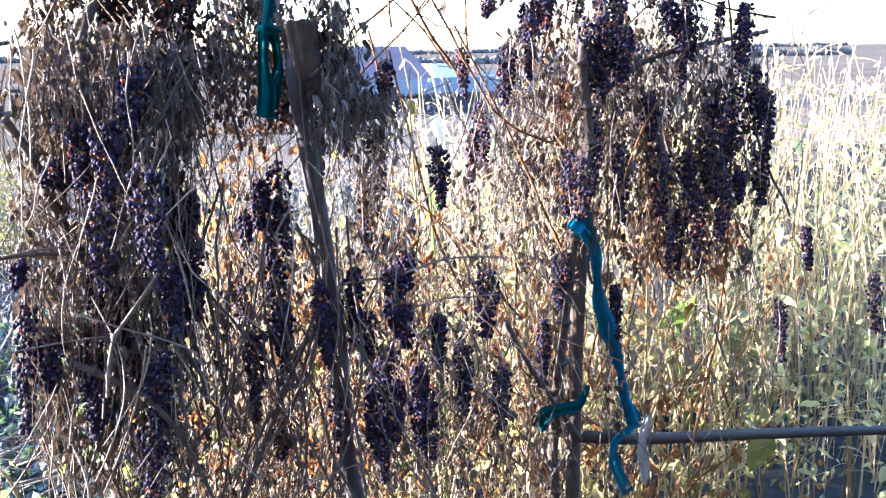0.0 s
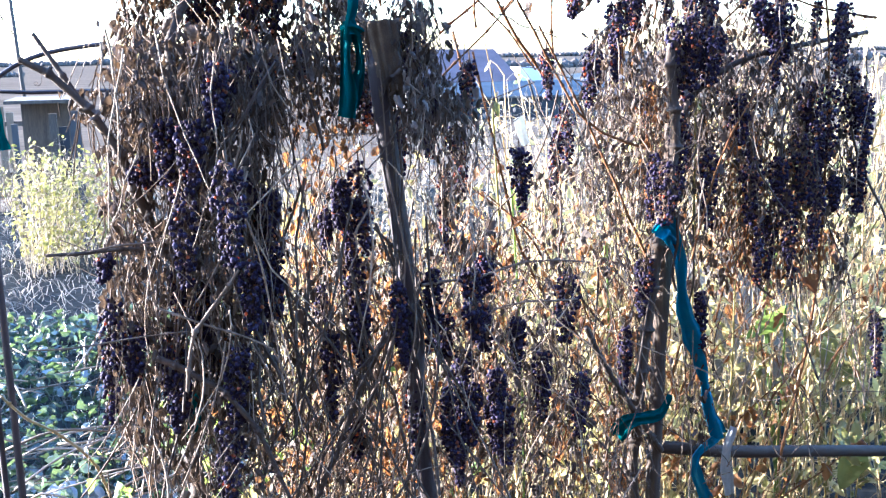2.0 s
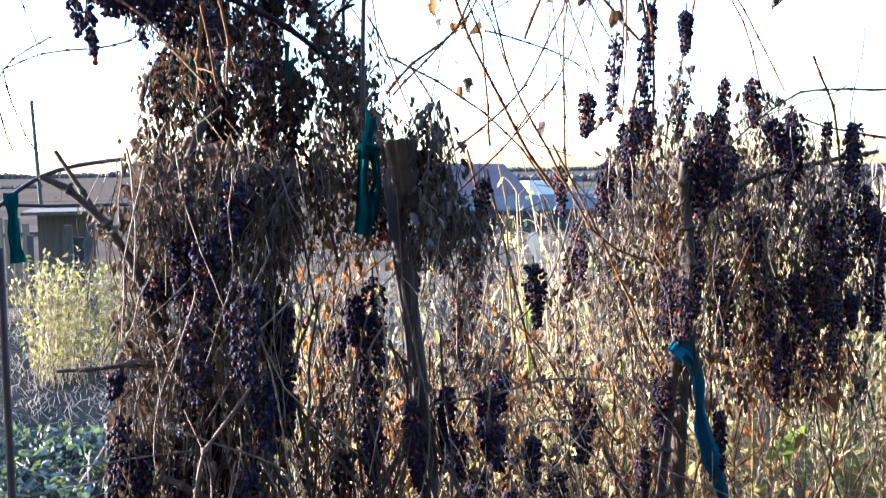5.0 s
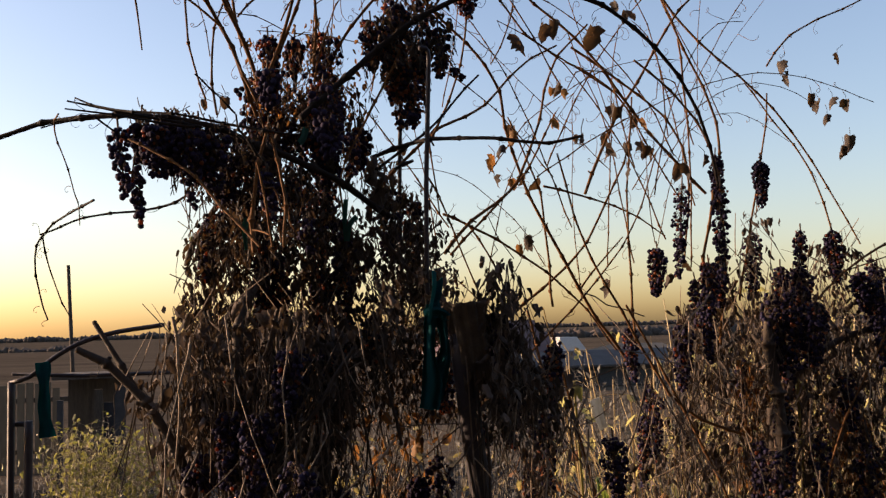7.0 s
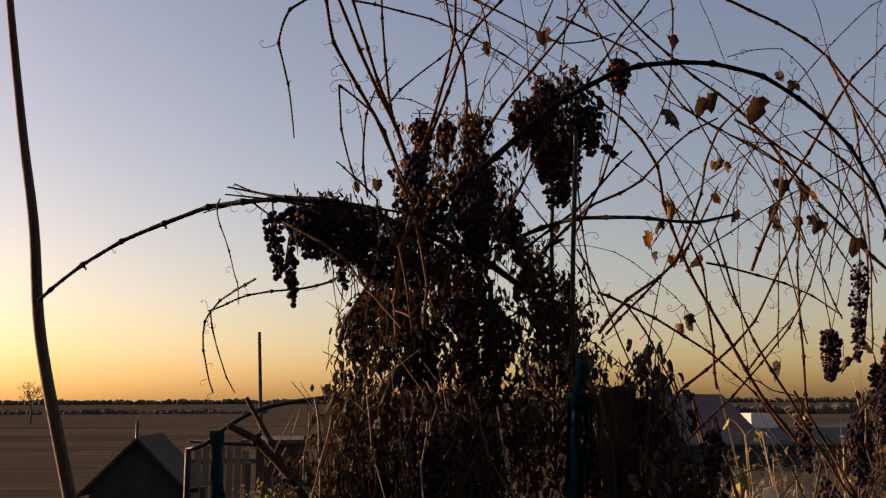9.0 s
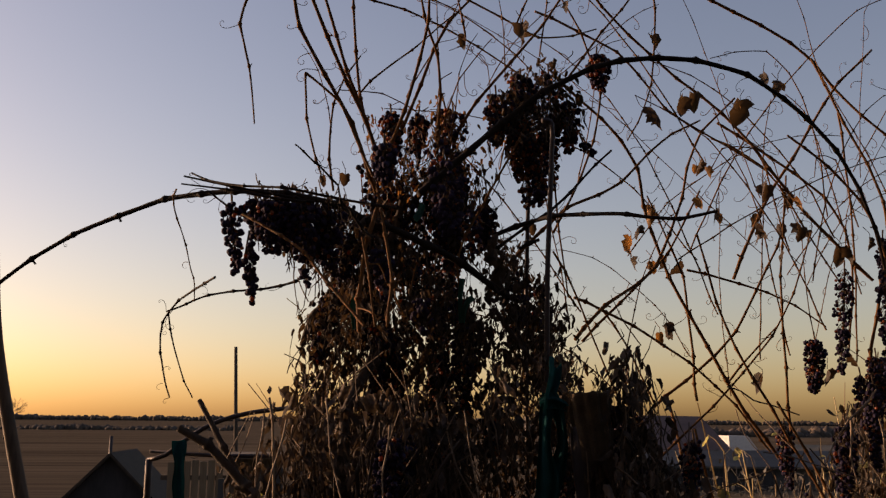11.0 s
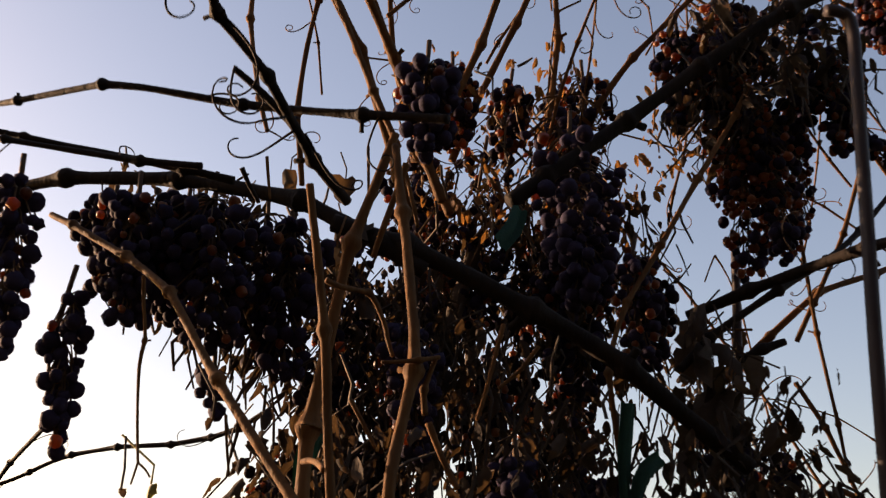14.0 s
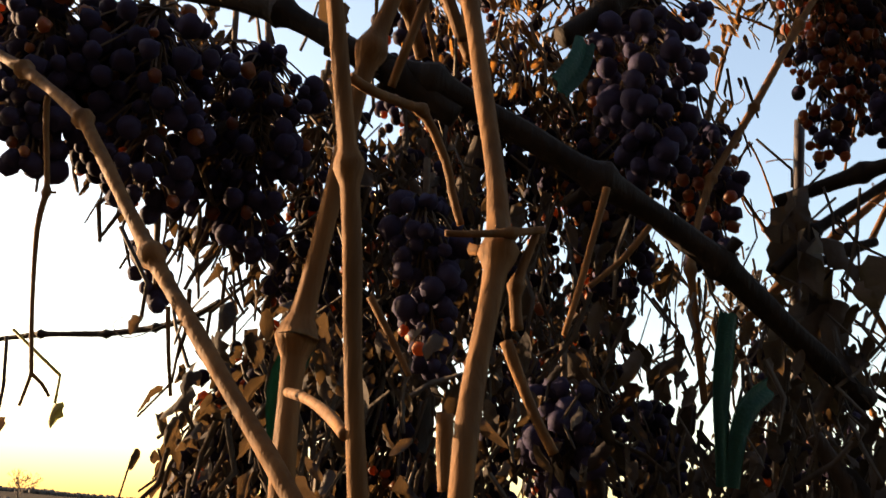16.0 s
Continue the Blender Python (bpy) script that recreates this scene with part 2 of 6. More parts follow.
def cane_buf(buf, ctrl, r0, r1, rng, node=0.085, sides=8, step=0.008, zig=0.5):
    """A vine shoot: straight between swollen joints, bent a little at each, with stubs and scars at the joints."""
    p = spline(ctrl, step)
    d = np.r_[0, np.cumsum(np.linalg.norm(np.diff(p, axis=0), axis=1))]
    side = np.cross(np.gradient(p, axis=0), (0.2, 0.8, 0.35))
    side /= np.linalg.norm(side, axis=1)[:, None] + 1e-9
    knots, way = [0.0], 1
    while knots[-1] < d[-1]:
        knots.append(knots[-1] + node * rng.uniform(0.7, 1.3) * (0.5 if len(knots) == 1 else 1))
    knots[-1] = d[-1]
    if len(knots) > 2 and knots[-1] - knots[-2] < node * 0.3:
        knots.pop(-2)
    knots = np.array(knots)
    at = np.array([[np.interp(k, d, p[:, c]) for c in range(3)] for k in knots])
    off = np.array([[np.interp(k, d, side[:, c]) for c in range(3)] for k in knots])
    swing = np.array([(1 if q % 2 else -1) * zig * rng.uniform(0.3, 1.0) for q in range(len(knots))])
    rk = r0 + (r1 - r0) * knots / d[-1]
    at = at + off * (swing * np.minimum(0.006, rk * (1.1 if r0 > 0.003 else 2.0)))[:, None]
    n = max(len(p), 3)
    sig = min(0.0045, max(0.0016, 1.3 * 0.5 * (r0 + r1)))
    u = np.linspace(0, d[-1], n)
    u = np.unique(np.r_[u, np.clip(np.concatenate([knots + e for e in (-1.5 * sig, -0.7 * sig, 0, 0.7 * sig, 1.5 * sig)]), 0, d[-1])])
    line = np.array([np.interp(u, knots, at[:, c]) for c in range(3)]).T
    bend = np.array([np.interp(u, d, p[:, c]) for c in range(3)]).T
    line = 0.7 * line + 0.3 * bend
    near = np.min(np.abs(u[:, None] - knots[None, 1:-1]), axis=1) if len(knots) > 2 else u + 1
    r = (r0 + (r1 - r0) * u / d[-1]) * (1 + (0.48 if r0 > 0.003 else 0.8) * np.exp(-(near / sig) ** 2) + 0.12 * np.exp(-(near / 0.015) ** 2))
    r = r * (1 + 0.05 * np.sin(u * 140 + rng.random() * 9))
    tube(buf, line, r, sides)
    for q in range(1, len(knots) - 1):
        i = int(np.argmin(np.abs(u - knots[q])))
        if rng.random() < 0.38:
            w = off[q] * (1 if q % 2 else -1) + np.array([0, rng.uniform(-0.5, 0.5), rng.uniform(0.0, 0.8)])
            w /= np.linalg.norm(w)
            length = rng.uniform(1.4, 2.8) * rk[q] + rng.uniform(0.0, 0.004)
            tube(buf, [line[i], line[i] + w * length * 0.6, line[i] + w * length], [rk[q] * 0.75, rk[q] * 0.5, rk[q] * 0.6], 5)


def cane(parent, r0, r1, *ctrl, mat=None, name="cane", seed=0, node=0.085, label="", zig=0.5, curls=0.22):
    rng = random.Random(len(ctrl) * 77 + int(ctrl[0][0] * 1000) + seed)
    b = Buf()
    cane_buf(b, ctrl, r0, r1, rng, node, zig=zig)
    if curls:
        line = spline(ctrl, 0.05)
        for q in line[1:]:
            if q[2] > 1.7 and rng.random() < curls:
                tendril(b, q, rng, rng.uniform(0.025, 0.075), 0.0006)
    return part(name, b, mat or CANE, parent, label)


def tendril(buf, start, rng, length=0.12, r=0.0008, sag=1.0):
    """A thin wire-like shoot that sags and ends in a loose coil."""
    n = 26
    way = np.array([rng.uniform(-1, 1), rng.uniform(-0.5, 0.5), rng.uniform(-1.0, 0.6)])
    way /= np.linalg.norm(way)
    p, pts = np.array(start, float), []
    turn, spin = rng.uniform(0.16, 0.42), rng.choice((-1, 1))
    for i in range(n):
        pts.append(p.copy())
        p = p + way * length / n
        u = i / n
        a = spin * turn * (u * u) * 3.2
        c, s = math.cos(a), math.sin(a)
        way = np.array([way[0] * c - way[2] * s, way[1] + rng.uniform(-0.12, 0.12), way[0] * s + way[2] * c - 0.05 * sag * (1 - u)])
        way /= np.linalg.norm(way)
    tube(buf, pts, np.linspace(r, r * 0.55, n), 4)


LEAF_FACES = {}
LOBES = [(0.0, 0.0), (0.22, -0.10), (0.50, 0.05), (0.42, 0.28), (0.58, 0.48), (0.34, 0.60), (0.24, 0.78), (0.0, 1.05)]


def leaf(buf, at, rng, size=0.05, curl=1.6, hang=1.0, plain=False):
    """A withered, rolled leaf that hangs by its stalk: lobed outline, folded on the midrib and crumpled."""
    half = LOBES if not plain else [(0.0, 0.0), (0.13, 0.12), (0.24, 0.35), (0.22, 0.6), (0.10, 0.85), (0.0, 1.0)]
    edge = [(x, y) for x, y in half] + [(-x, y) for x, y in half[-2:0:-1]]
    pts = [(0.0, 0.45)] + [(x * 0.55, 0.45 + (y - 0.45) * 0.55) for x, y in edge] + edge
    n = len(edge)
    k = curl * rng.uniform(0.5, 1.3)
    tw, bend = rng.uniform(-0.8, 0.8), rng.uniform(-0.5, 1.2)
    v = []
    for x, y in pts:
        x *= rng.uniform(0.85, 1.15)
        a = x * k * 2.0
        px, pz = (math.sin(a) / (k * 2.0) if abs(k) > 0.05 else x), (1 - math.cos(a)) / (k * 2.0 + 0.01)
        pz += bend * (y - 0.4) ** 2 * 0.6 + rng.uniform(-0.06, 0.06)
        c, s = math.cos(tw * y), math.sin(tw * y)
        v.append((px * c - pz * s, -y, px * s + pz * c))
    v = np.array(v) * size
    yaw, tip = rng.uniform(0, 6.28), rng.uniform(-0.9, 0.9) / max(hang, 0.2)
    m = np.array((Euler((math.pi / 2 + tip, rng.uniform(-0.5, 0.5) / max(hang, 0.2), yaw)).to_matrix()))
    v = v @ m.T + np.asarray(at)
    if n not in LEAF_FACES:
        f = []
        for i in range(n):
            j = (i + 1) % n
            f.append((0, 1 + i, 1 + j))
            f.append((1 + i, 1 + n + i, 1 + n + j, 1 + j))
        LEAF_FACES[n] = f
    buf.add(v, LEAF_FACES[n])


def ico(sub):
    b = bmesh.new()
    bmesh.ops.create_icosphere(b, subdivisions=sub, radius=1.0)
    v = np.array([tuple(x.co) for x in b.verts])
    f = [tuple(x.index for x in q.verts) for q in b.faces]
    b.free()
    return v, f


ICO_SMALL, ICO_MID, ICO_FINE = ico(1), ico(2), ico(3)


def berry_shape(base, rng, wrinkle):
    """A berry gone soft: slightly long, dented and puckered."""
    v = base.copy()
    o = rng.uniform(0, 50)
    for i in range(len(v)):
        q = Vector(v[i] * 1.6 + o)
        v[i] *= 1 + wrinkle * noise.noise(q) + 0.6 * wrinkle * noise.noise(q * 2.7)
    v[:, 2] *= rng.uniform(0.98, 1.16)
    return v


SHAPE_RNG = random.Random(4)
BERRIES_FAR = [berry_shape(ICO_SMALL[0], SHAPE_RNG, 0.12) for _ in range(6)]
BERRIES_MID = [berry_shape(ICO_MID[0], SHAPE_RNG, w) for w in (0.04, 0.07, 0.10, 0.16, 0.25, 0.4)]
BERRY_MESHES = []
for w in (0.06, 0.10, 0.14, 0.18, 0.28, 0.45):
    bb = Buf()
    bb.add(berry_shape(ICO_MID[0], SHAPE_RNG, w), ICO_MID[1])
    BERRY_MESHES.append(mesh_of("berry", bb, GRAPE))


def bunch(parent, top, bottom, width, seed=0, fill=1.0, size=0.0054, dry=0.15, singles=False, fine=False, label=""):
    """A hanging bunch: a branched stalk, and berries of which a share has dried to reddish raisins."""
    rng = random.Random(seed * 131 + int(top[0] * 997) + int(bottom[2] * 613))
    top, bottom = np.array(top, float), np.array(bottom, float)
    axis = bottom - top
    length = np.linalg.norm(axis)
    axis /= length
    stalk, berries, raisins = Buf(), Buf(), Buf()
    side = np.cross(axis, (0.1, 1, 0.1))
    side /= np.linalg.norm(side)
    deep = np.cross(axis, side)
    mid = spline([top + np.array([0, 0, 0.02]), top + axis * length * 0.4 + side * rng.uniform(-0.01, 0.01), bottom - axis * 0.01], 0.015)
    tube(stalk, mid, np.linspace(0.0019, 0.0009, len(mid)), 5)
    count = int(fill * (length * width * width * 0.42) / (size ** 3 * 4.6)) + 6
    count = min(count, 110) if fine else min(int(count * 1.25), 150)
    own, placed = [], []
    spot = np.empty((count + 1, 3))
    for _ in range(count * 6):
        if len(placed) >= count:
            break
        u = rng.random() ** 0.85
        rad = width * 0.5 * (1.0 - 0.62 * u ** 1.5) * (0.55 + 0.45 * min(1, u * 5))
        a, q = rng.uniform(0, 6.283), math.sqrt(rng.random())
        c = top + axis * (u * length) + side * (math.cos(a) * q * rad) + deep * (math.sin(a) * q * rad)
        r = size * rng.uniform(0.55, 1.15)
        if placed and ((spot[:len(placed)] - c) ** 2).sum(1).min() < (1.22 * size) ** 2:
            continue
        spot[len(placed)] = c
        placed.append(c)
        stem = top + axis * max(0.0, u * length - 0.022)
        tube(stalk, [stem, (stem + c) / 2 + np.array([0, 0, 0.004]), c], [0.0008, 0.0006, 0.0007], 3, False)
        withered = rng.random() < dry
        if withered:
            r *= 0.68
        turn = np.array(Euler((rng.uniform(-0.5, 0.5), rng.uniform(-0.5, 0.5), rng.uniform(0, 6))).to_matrix())
        if singles and not withered:
            own.append((c, r, turn))
            continue
        shapes, faces = (BERRIES_MID, ICO_MID[1]) if fine else (BERRIES_FAR, ICO_SMALL[1])
        v = shapes[rng.randrange(3, 6) if withered else rng.randrange(0, 4)]
        (raisins if withered else berries).add((v * r) @ turn.T + c, faces)
    st = part("fruit_stalk", stalk, STALK, parent, label or "bunch of withering dark purple grapes")
    if berries.n:
        part("dark_fruit", berries, GRAPE, st, kind="stuff")
    if raisins.n:
        part("dried_fruit", raisins, RAISIN, st, "shrivelled reddish berries", kind="stuff")
    base = np.array(BASES[parent])
    for c, r, turn in own:
        ob = new("berry", BERRY_MESHES[rng.randrange(0, 6)])
        ob.parent = st
        ob.matrix_basis = Matrix.Translation(c - base) @ Matrix(turn.tolist()).to_4x4() @ Matrix.Diagonal((r, r, r, 1))
    return st


def strip(buf, ctrl, width, rng, fold=0.25, twist=0.6, thick=0.0012):
    """A torn ribbon of cloth with folds along it, of real thickness."""
    p = spline(ctrl, 0.012)
    n, m = len(p), 7
    t = np.gradient(p, axis=0)
    t /= np.linalg.norm(t, axis=1)[:, None]
    s = np.cross(t, (0.05, 1, 0.05))
    s /= np.linalg.norm(s, axis=1)[:, None]
    w = np.cross(s, t)
    ph = rng.uniform(0, 6)
    rows = []
    for i in range(n):
        a = twist * math.sin(i * 0.11 + ph)
        wd = width * (0.82 + 0.18 * math.sin(i * 0.23 + ph) + 0.1 * math.sin(i * 0.71))
        for j in range(m):
            u = j / (m - 1) - 0.5
            z = fold * width * (math.sin(u * 9 + ph + i * 0.05) * 0.5 + 0.25 * math.sin(u * 17 + i * 0.13))
            rows.append(p[i] + s[i] * (u * wd * math.cos(a)) + w[i] * (u * wd * math.sin(a) + z))
    front = np.array(rows)
    back = front + np.array([0, thick, 0])
    f, k = [], n * m
    for i in range(n - 1):
        for j in range(m - 1):
            q = (i * m + j, i * m + j + 1, (i + 1) * m + j + 1, (i + 1) * m + j)
            f.append(q)
            f.append(tuple(x + k for x in q[::-1]))
    for i in range(n - 1):
        for j in (0, m - 1):
            f.append((i * m + j, (i + 1) * m + j, (i + 1) * m + j + k, i * m + j + k))
    buf.add(np.vstack([front, back]), f)


# ---------------------------------------------------------------- ground and distance
def ground_z(x, y):
    u = min(max((y - 11) / 26, 0), 1)
    z = -1.9 * u * u * (3 - 2 * u)
    far = min(max((y - 120) / 900, 0), 1)
    z -= 6.0 * far
    if y > 1200:
        z += (y - 1200) / 1800 * 8.0
    near = max(0.0, 1 - y / 40) if y > 0 else 1
    return z + near * 0.05 * noise.noise(Vector((x * 0.9, y * 0.9, 0))) + near * 0.025 * noise.noise(Vector((x * 3.1, y * 3.1, 5)))


gb = Buf()
ys = list(np.arange(-6, 16, 0.25)) + list(np.arange(16, 60, 2)) + [60, 80, 110, 150, 200, 280, 400, 600, 900, 1200, 1600, 2200, 3000]
us = np.linspace(-1, 1, 90)
spots, squares = [], []
for y in ys:
    half = 12 + max(0, y) * 1.6
    for u in us:
        x = half * u * (0.25 + 0.75 * abs(u))
        spots.append((x, y, ground_z(x, y)))
for i in range(len(ys) - 1):
    for j in range(len(us) - 1):
        k = i * len(us) + j
        squares.append((k, k + 1, k + 1 + len(us), k + len(us)))
gb.add(spots, squares)
# added wall, never in view: blocks skylight from behind so the vine fronts darken
wall = Buf()
box(wall, (-13.0, -3.3, -0.2), (13.0, -3.0, 7.6))
solid("unseen_shade_wall", wall, DARKWALL, (0, -3.15, 0), "added unseen dark wall that shades the vine fronts", "wall", kind="structure", smooth=False)
ground = solid("ground", gb, SOIL, (0, 0, 0), "frosty garden soil running out to dry grass fields", "ground", kind="structure")
ground.data.materials.append(FIELD)
for face in ground.data.polygons:
    face.material_index = 1 if face.center.y + 3 * noise.noise(face.center * 0.4) > 13 else 0


def woods(name, y, x0, x1, base, height, seed, label, rough=0.5):
    """A far belt of bare trees: many overlapping thin crowns with an uneven top."""
    rng = random.Random(seed)
    b = Buf()
    n = int((x1 - x0) / height * 9)
    for i in range(n):
        x = x0 + (x1 - x0) * (i + rng.random()) / n
        yy = y + rng.uniform(-0.03, 0.03) * y
        h = height * rng.uniform(1 - rough, 1.0) * (0.8 + 0.4 * noise.noise(Vector((x * 6 / height * 0.05, seed, 0))))
        w = height * rng.uniform(0.2, 0.55)
        v, f = ICO_SMALL
        o = rng.uniform(0, 30)
        q = v * np.array([w, w, h * 0.55]) * (1 + 0.35 * np.array([noise.noise(Vector(t * 2 + o)) for t in v]))[:, None]
        b.add(q + np.array([x, yy, base + h * 0.45]), f)
    return solid(name, b, WOODS, (0.5 * (x0 + x1), y, base), label, "woods", kind="stuff")


woods("tree_belt", 700, -420, -60, -6.5, 5.5, 3, "dark far belt of bare trees across the field")
woods("tree_belt", 420, 30, 420, -5.0, 8.0, 5, "hazy brown far woods behind the roofs")
woods("tree_belt", 2600, -2600, 2600, -4.0, 20.0, 8, "faint line of woods on the horizon", 0.3)

# ---------------------------------------------------------------- the main vine
vine = thing("grape_vine", (0.40, 2.25, 0.0), "old grapevine with dried canes and withered dark bunches", "vine")
# trunk and old arms
cane(vine, 0.019, 0.007, (0.40, 2.25, -0.05), (0.203, 2.250, 0.822), (0.215, 2.220, 1.120), (0.214, 2.200, 1.370), (0.203, 2.180, 1.609), (0.202, 2.240, 1.764), (0.265, 2.391, 1.888), (0.274, 2.411, 2.032), (0.301, 2.432, 2.159), mat=BARK, name="trunk", zig=0.2)
cane(vine, 0.011, 0.006, (0.216, 2.200, 1.316), (0.155, 2.200, 1.396), (0.089, 2.150, 1.594), (0.010, 2.150, 1.696), (-0.049, 2.150, 1.734), mat=BARK, name="arm", zig=0.2)
cane(vine, 0.0055, 0.004, (0.076, 2.150, 1.604), (0.010, 2.180, 1.715), (-0.027, 2.200, 1.777), mat=BARK, name="arm", zig=0.2)
cane(vine, 0.007, 0.005, (0.206, 2.420, 1.605), (0.160, 2.450, 1.710), (0.178, 2.500, 1.863), (0.305, 2.552, 2.016), (0.299, 2.552, 2.221), mat=BARK, name="arm", zig=0.2)
cane(vine, 0.007, 0.005, (0.216, 2.420, 1.593), (0.290, 2.480, 1.767), (0.395, 2.520, 1.951), (0.415, 2.574, 2.092), (0.442, 2.575, 2.266), mat=BARK, name="arm", zig=0.2)
cane(vine, 0.006, 0.005, (0.121, 2.440, 1.881), (0.127, 2.440, 1.910), (0.143, 2.440, 1.939), (0.167, 2.440, 1.982), (0.192, 2.440, 2.018), mat=BARK, name="arm", zig=0.2)
cane(vine, 0.004, 0.0035, (0.446, 2.250, 1.936), (0.500, 2.250, 1.860), (0.556, 2.250, 1.805), (0.600, 2.250, 1.704), mat=CANE_DARK, name="arm", zig=0.2)
cane(vine, 0.008, 0.005, (0.688, 2.250, 1.109), (0.589, 2.200, 1.182), (0.479, 2.150, 0.996), (0.406, 2.150, 0.835), mat=BARK, name="arm", zig=0.2)
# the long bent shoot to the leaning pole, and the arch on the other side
cane(vine, 0.0060, 0.0030, (0.317, 2.260, 2.132), (0.388, 2.280, 2.200), (0.460, 2.290, 2.268), (0.526, 2.290, 2.324), (0.588, 2.290, 2.364), (0.686, 2.300, 2.407), (0.807, 2.320, 2.426), (0.897, 2.330, 2.422), (0.965, 2.340, 2.404), (1.026, 2.360, 2.379), (1.099, 2.380, 2.333), (1.172, 2.410, 2.277), (1.238, 2.450, 2.202), (1.298, 2.500, 2.114), (1.343, 2.550, 1.984), mat=NEAR_BLACK_CANE, name="arched_cane", zig=0.15)
# horizontal shoot, and the ones that cross it
cane(vine, 0.0035, 0.002, (0.510, 2.497, 2.046), (0.632, 2.500, 2.167), (0.759, 2.553, 2.235), (0.867, 2.600, 2.345), (0.969, 2.620, 2.406))
cane(vine, 0.004, 0.0026, (0.246, 2.341, 2.151), (0.212, 2.299, 2.238), (0.168, 2.235, 2.303), (0.108, 2.159, 2.383), (0.096, 2.127, 2.447), (0.079, 2.095, 2.512))
cane(vine, 0.004, 0.0026, (0.269, 2.331, 2.160), (0.222, 2.310, 2.279), (0.162, 2.230, 2.375), (0.117, 2.160, 2.462), (0.077, 2.125, 2.568))
cane(vine, 0.0038, 0.0022, (0.276, 2.351, 2.159), (0.241, 2.350, 2.246), (0.184, 2.302, 2.380), (0.141, 2.248, 2.500), (0.115, 2.200, 2.576))
cane(vine, 0.0034, 0.002, (0.260, 2.321, 2.201), (0.297, 2.312, 2.309), (0.330, 2.293, 2.437), (0.333, 2.273, 2.518), (0.338, 2.253, 2.645))
cane(vine, 0.0036, 0.002, (0.276, 2.391, 2.229), (0.326, 2.393, 2.369), (0.378, 2.394, 2.500), (0.443, 2.395, 2.575), (0.526, 2.397, 2.665))
cane(vine, 0.003, 0.002, (0.228, 2.440, 2.311), (0.207, 2.421, 2.422), (0.198, 2.414, 2.574), (0.193, 2.409, 2.681))
cane(vine, 0.0032, 0.002, (0.393, 2.394, 2.265), (0.428, 2.395, 2.337), (0.516, 2.397, 2.446), (0.582, 2.399, 2.533), (0.646, 2.407, 2.637))
cane(vine, 0.003, 0.0018, (0.359, 2.373, 2.238), (0.364, 2.374, 2.410), (0.333, 2.343, 2.479), (0.307, 2.292, 2.594))
cane(vine, 0.0024, 0.0012, (0.081, 2.075, 2.434), (0.023, 2.066, 2.383), (0.032, 2.067, 2.303), (0.045, 2.069, 2.247), (0.051, 2.069, 2.187))
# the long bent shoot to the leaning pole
cane(vine, 0.0052, 0.0034, (0.260, 2.191, 2.049), (0.224, 2.191, 2.070), (0.177, 2.205, 2.097), (0.133, 2.219, 2.111), (0.087, 2.234, 2.120), (0.034, 2.253, 2.126), (-0.013, 2.268, 2.126), (-0.109, 2.330, 2.127), (-0.189, 2.370, 2.107), (-0.268, 2.410, 2.084), (-0.349, 2.450, 2.047), (-0.402, 2.460, 2.011), (-0.455, 2.470, 1.964), mat=NEAR_BLACK_CANE, name="arched_cane", zig=0.15)
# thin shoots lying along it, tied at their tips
cane(vine, 0.0026, 0.0015, (0.142, 2.171, 2.091), (0.103, 2.171, 2.099), (0.054, 2.171, 2.105), (-0.000, 2.181, 2.117), (-0.046, 2.181, 2.126), (-0.067, 2.181, 2.130), zig=0.2, mat=NEAR_BLACK_CANE)
cane(vine, 0.0022, 0.0013, (0.129, 2.142, 2.085), (0.079, 2.152, 2.092), (0.032, 2.162, 2.101), (-0.016, 2.171, 2.110), (-0.070, 2.181, 2.117), zig=0.2, mat=NEAR_BLACK_CANE)
cane(vine, 0.0017, 0.001, (0.005, 2.171, 2.080), (-0.014, 2.171, 2.094), (-0.036, 2.171, 2.111), (-0.065, 2.181, 2.101), (-0.091, 2.191, 2.096), (-0.107, 2.191, 2.086), zig=0.3, mat=NEAR_BLACK_CANE)
cane(vine, 0.0021, 0.0014, (0.266, 2.007, 2.049), (0.236, 2.017, 2.056), (0.200, 2.036, 2.065), (0.164, 2.046, 2.072), (0.135, 2.051, 2.081), (0.107, 2.056, 2.087), (0.049, 2.094, 2.096), (-0.002, 2.133, 2.106), (-0.055, 2.181, 2.135), zig=0.3, mat=NEAR_BLACK_CANE)
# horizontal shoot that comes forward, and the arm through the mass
cane(vine, 0.0042, 0.0022, (0.453, 2.306, 2.071), (0.467, 2.297, 2.076), (0.504, 2.268, 2.088), (0.533, 2.219, 2.091), (0.565, 2.113, 2.073), (0.597, 2.036, 2.061), (0.640, 2.000, 2.044), (0.687, 1.980, 2.043), (0.726, 1.960, 2.051), zig=0.15, mat=NEAR_BLACK_CANE)
cane(vine, 0.0028, 0.002, (0.435, 2.268, 2.020), (0.472, 2.268, 2.057), (0.520, 2.268, 2.092), (0.577, 2.316, 2.136), (0.641, 2.364, 2.206), (0.704, 2.412, 2.268), zig=0.3, mat=NEAR_BLACK_CANE)
cane(vine, 0.0056, 0.0058, (0.202, 2.191, 2.078), (0.222, 2.191, 2.071), (0.251, 2.191, 2.063), (0.296, 2.200, 2.049), (0.322, 2.200, 2.034), (0.351, 2.210, 2.027), (0.383, 2.219, 2.009), (0.410, 2.229, 1.991), (0.441, 2.239, 1.970), (0.472, 2.248, 1.954), mat=NEAR_BLACK_CANE, name="arm", zig=0.2, curls=0)
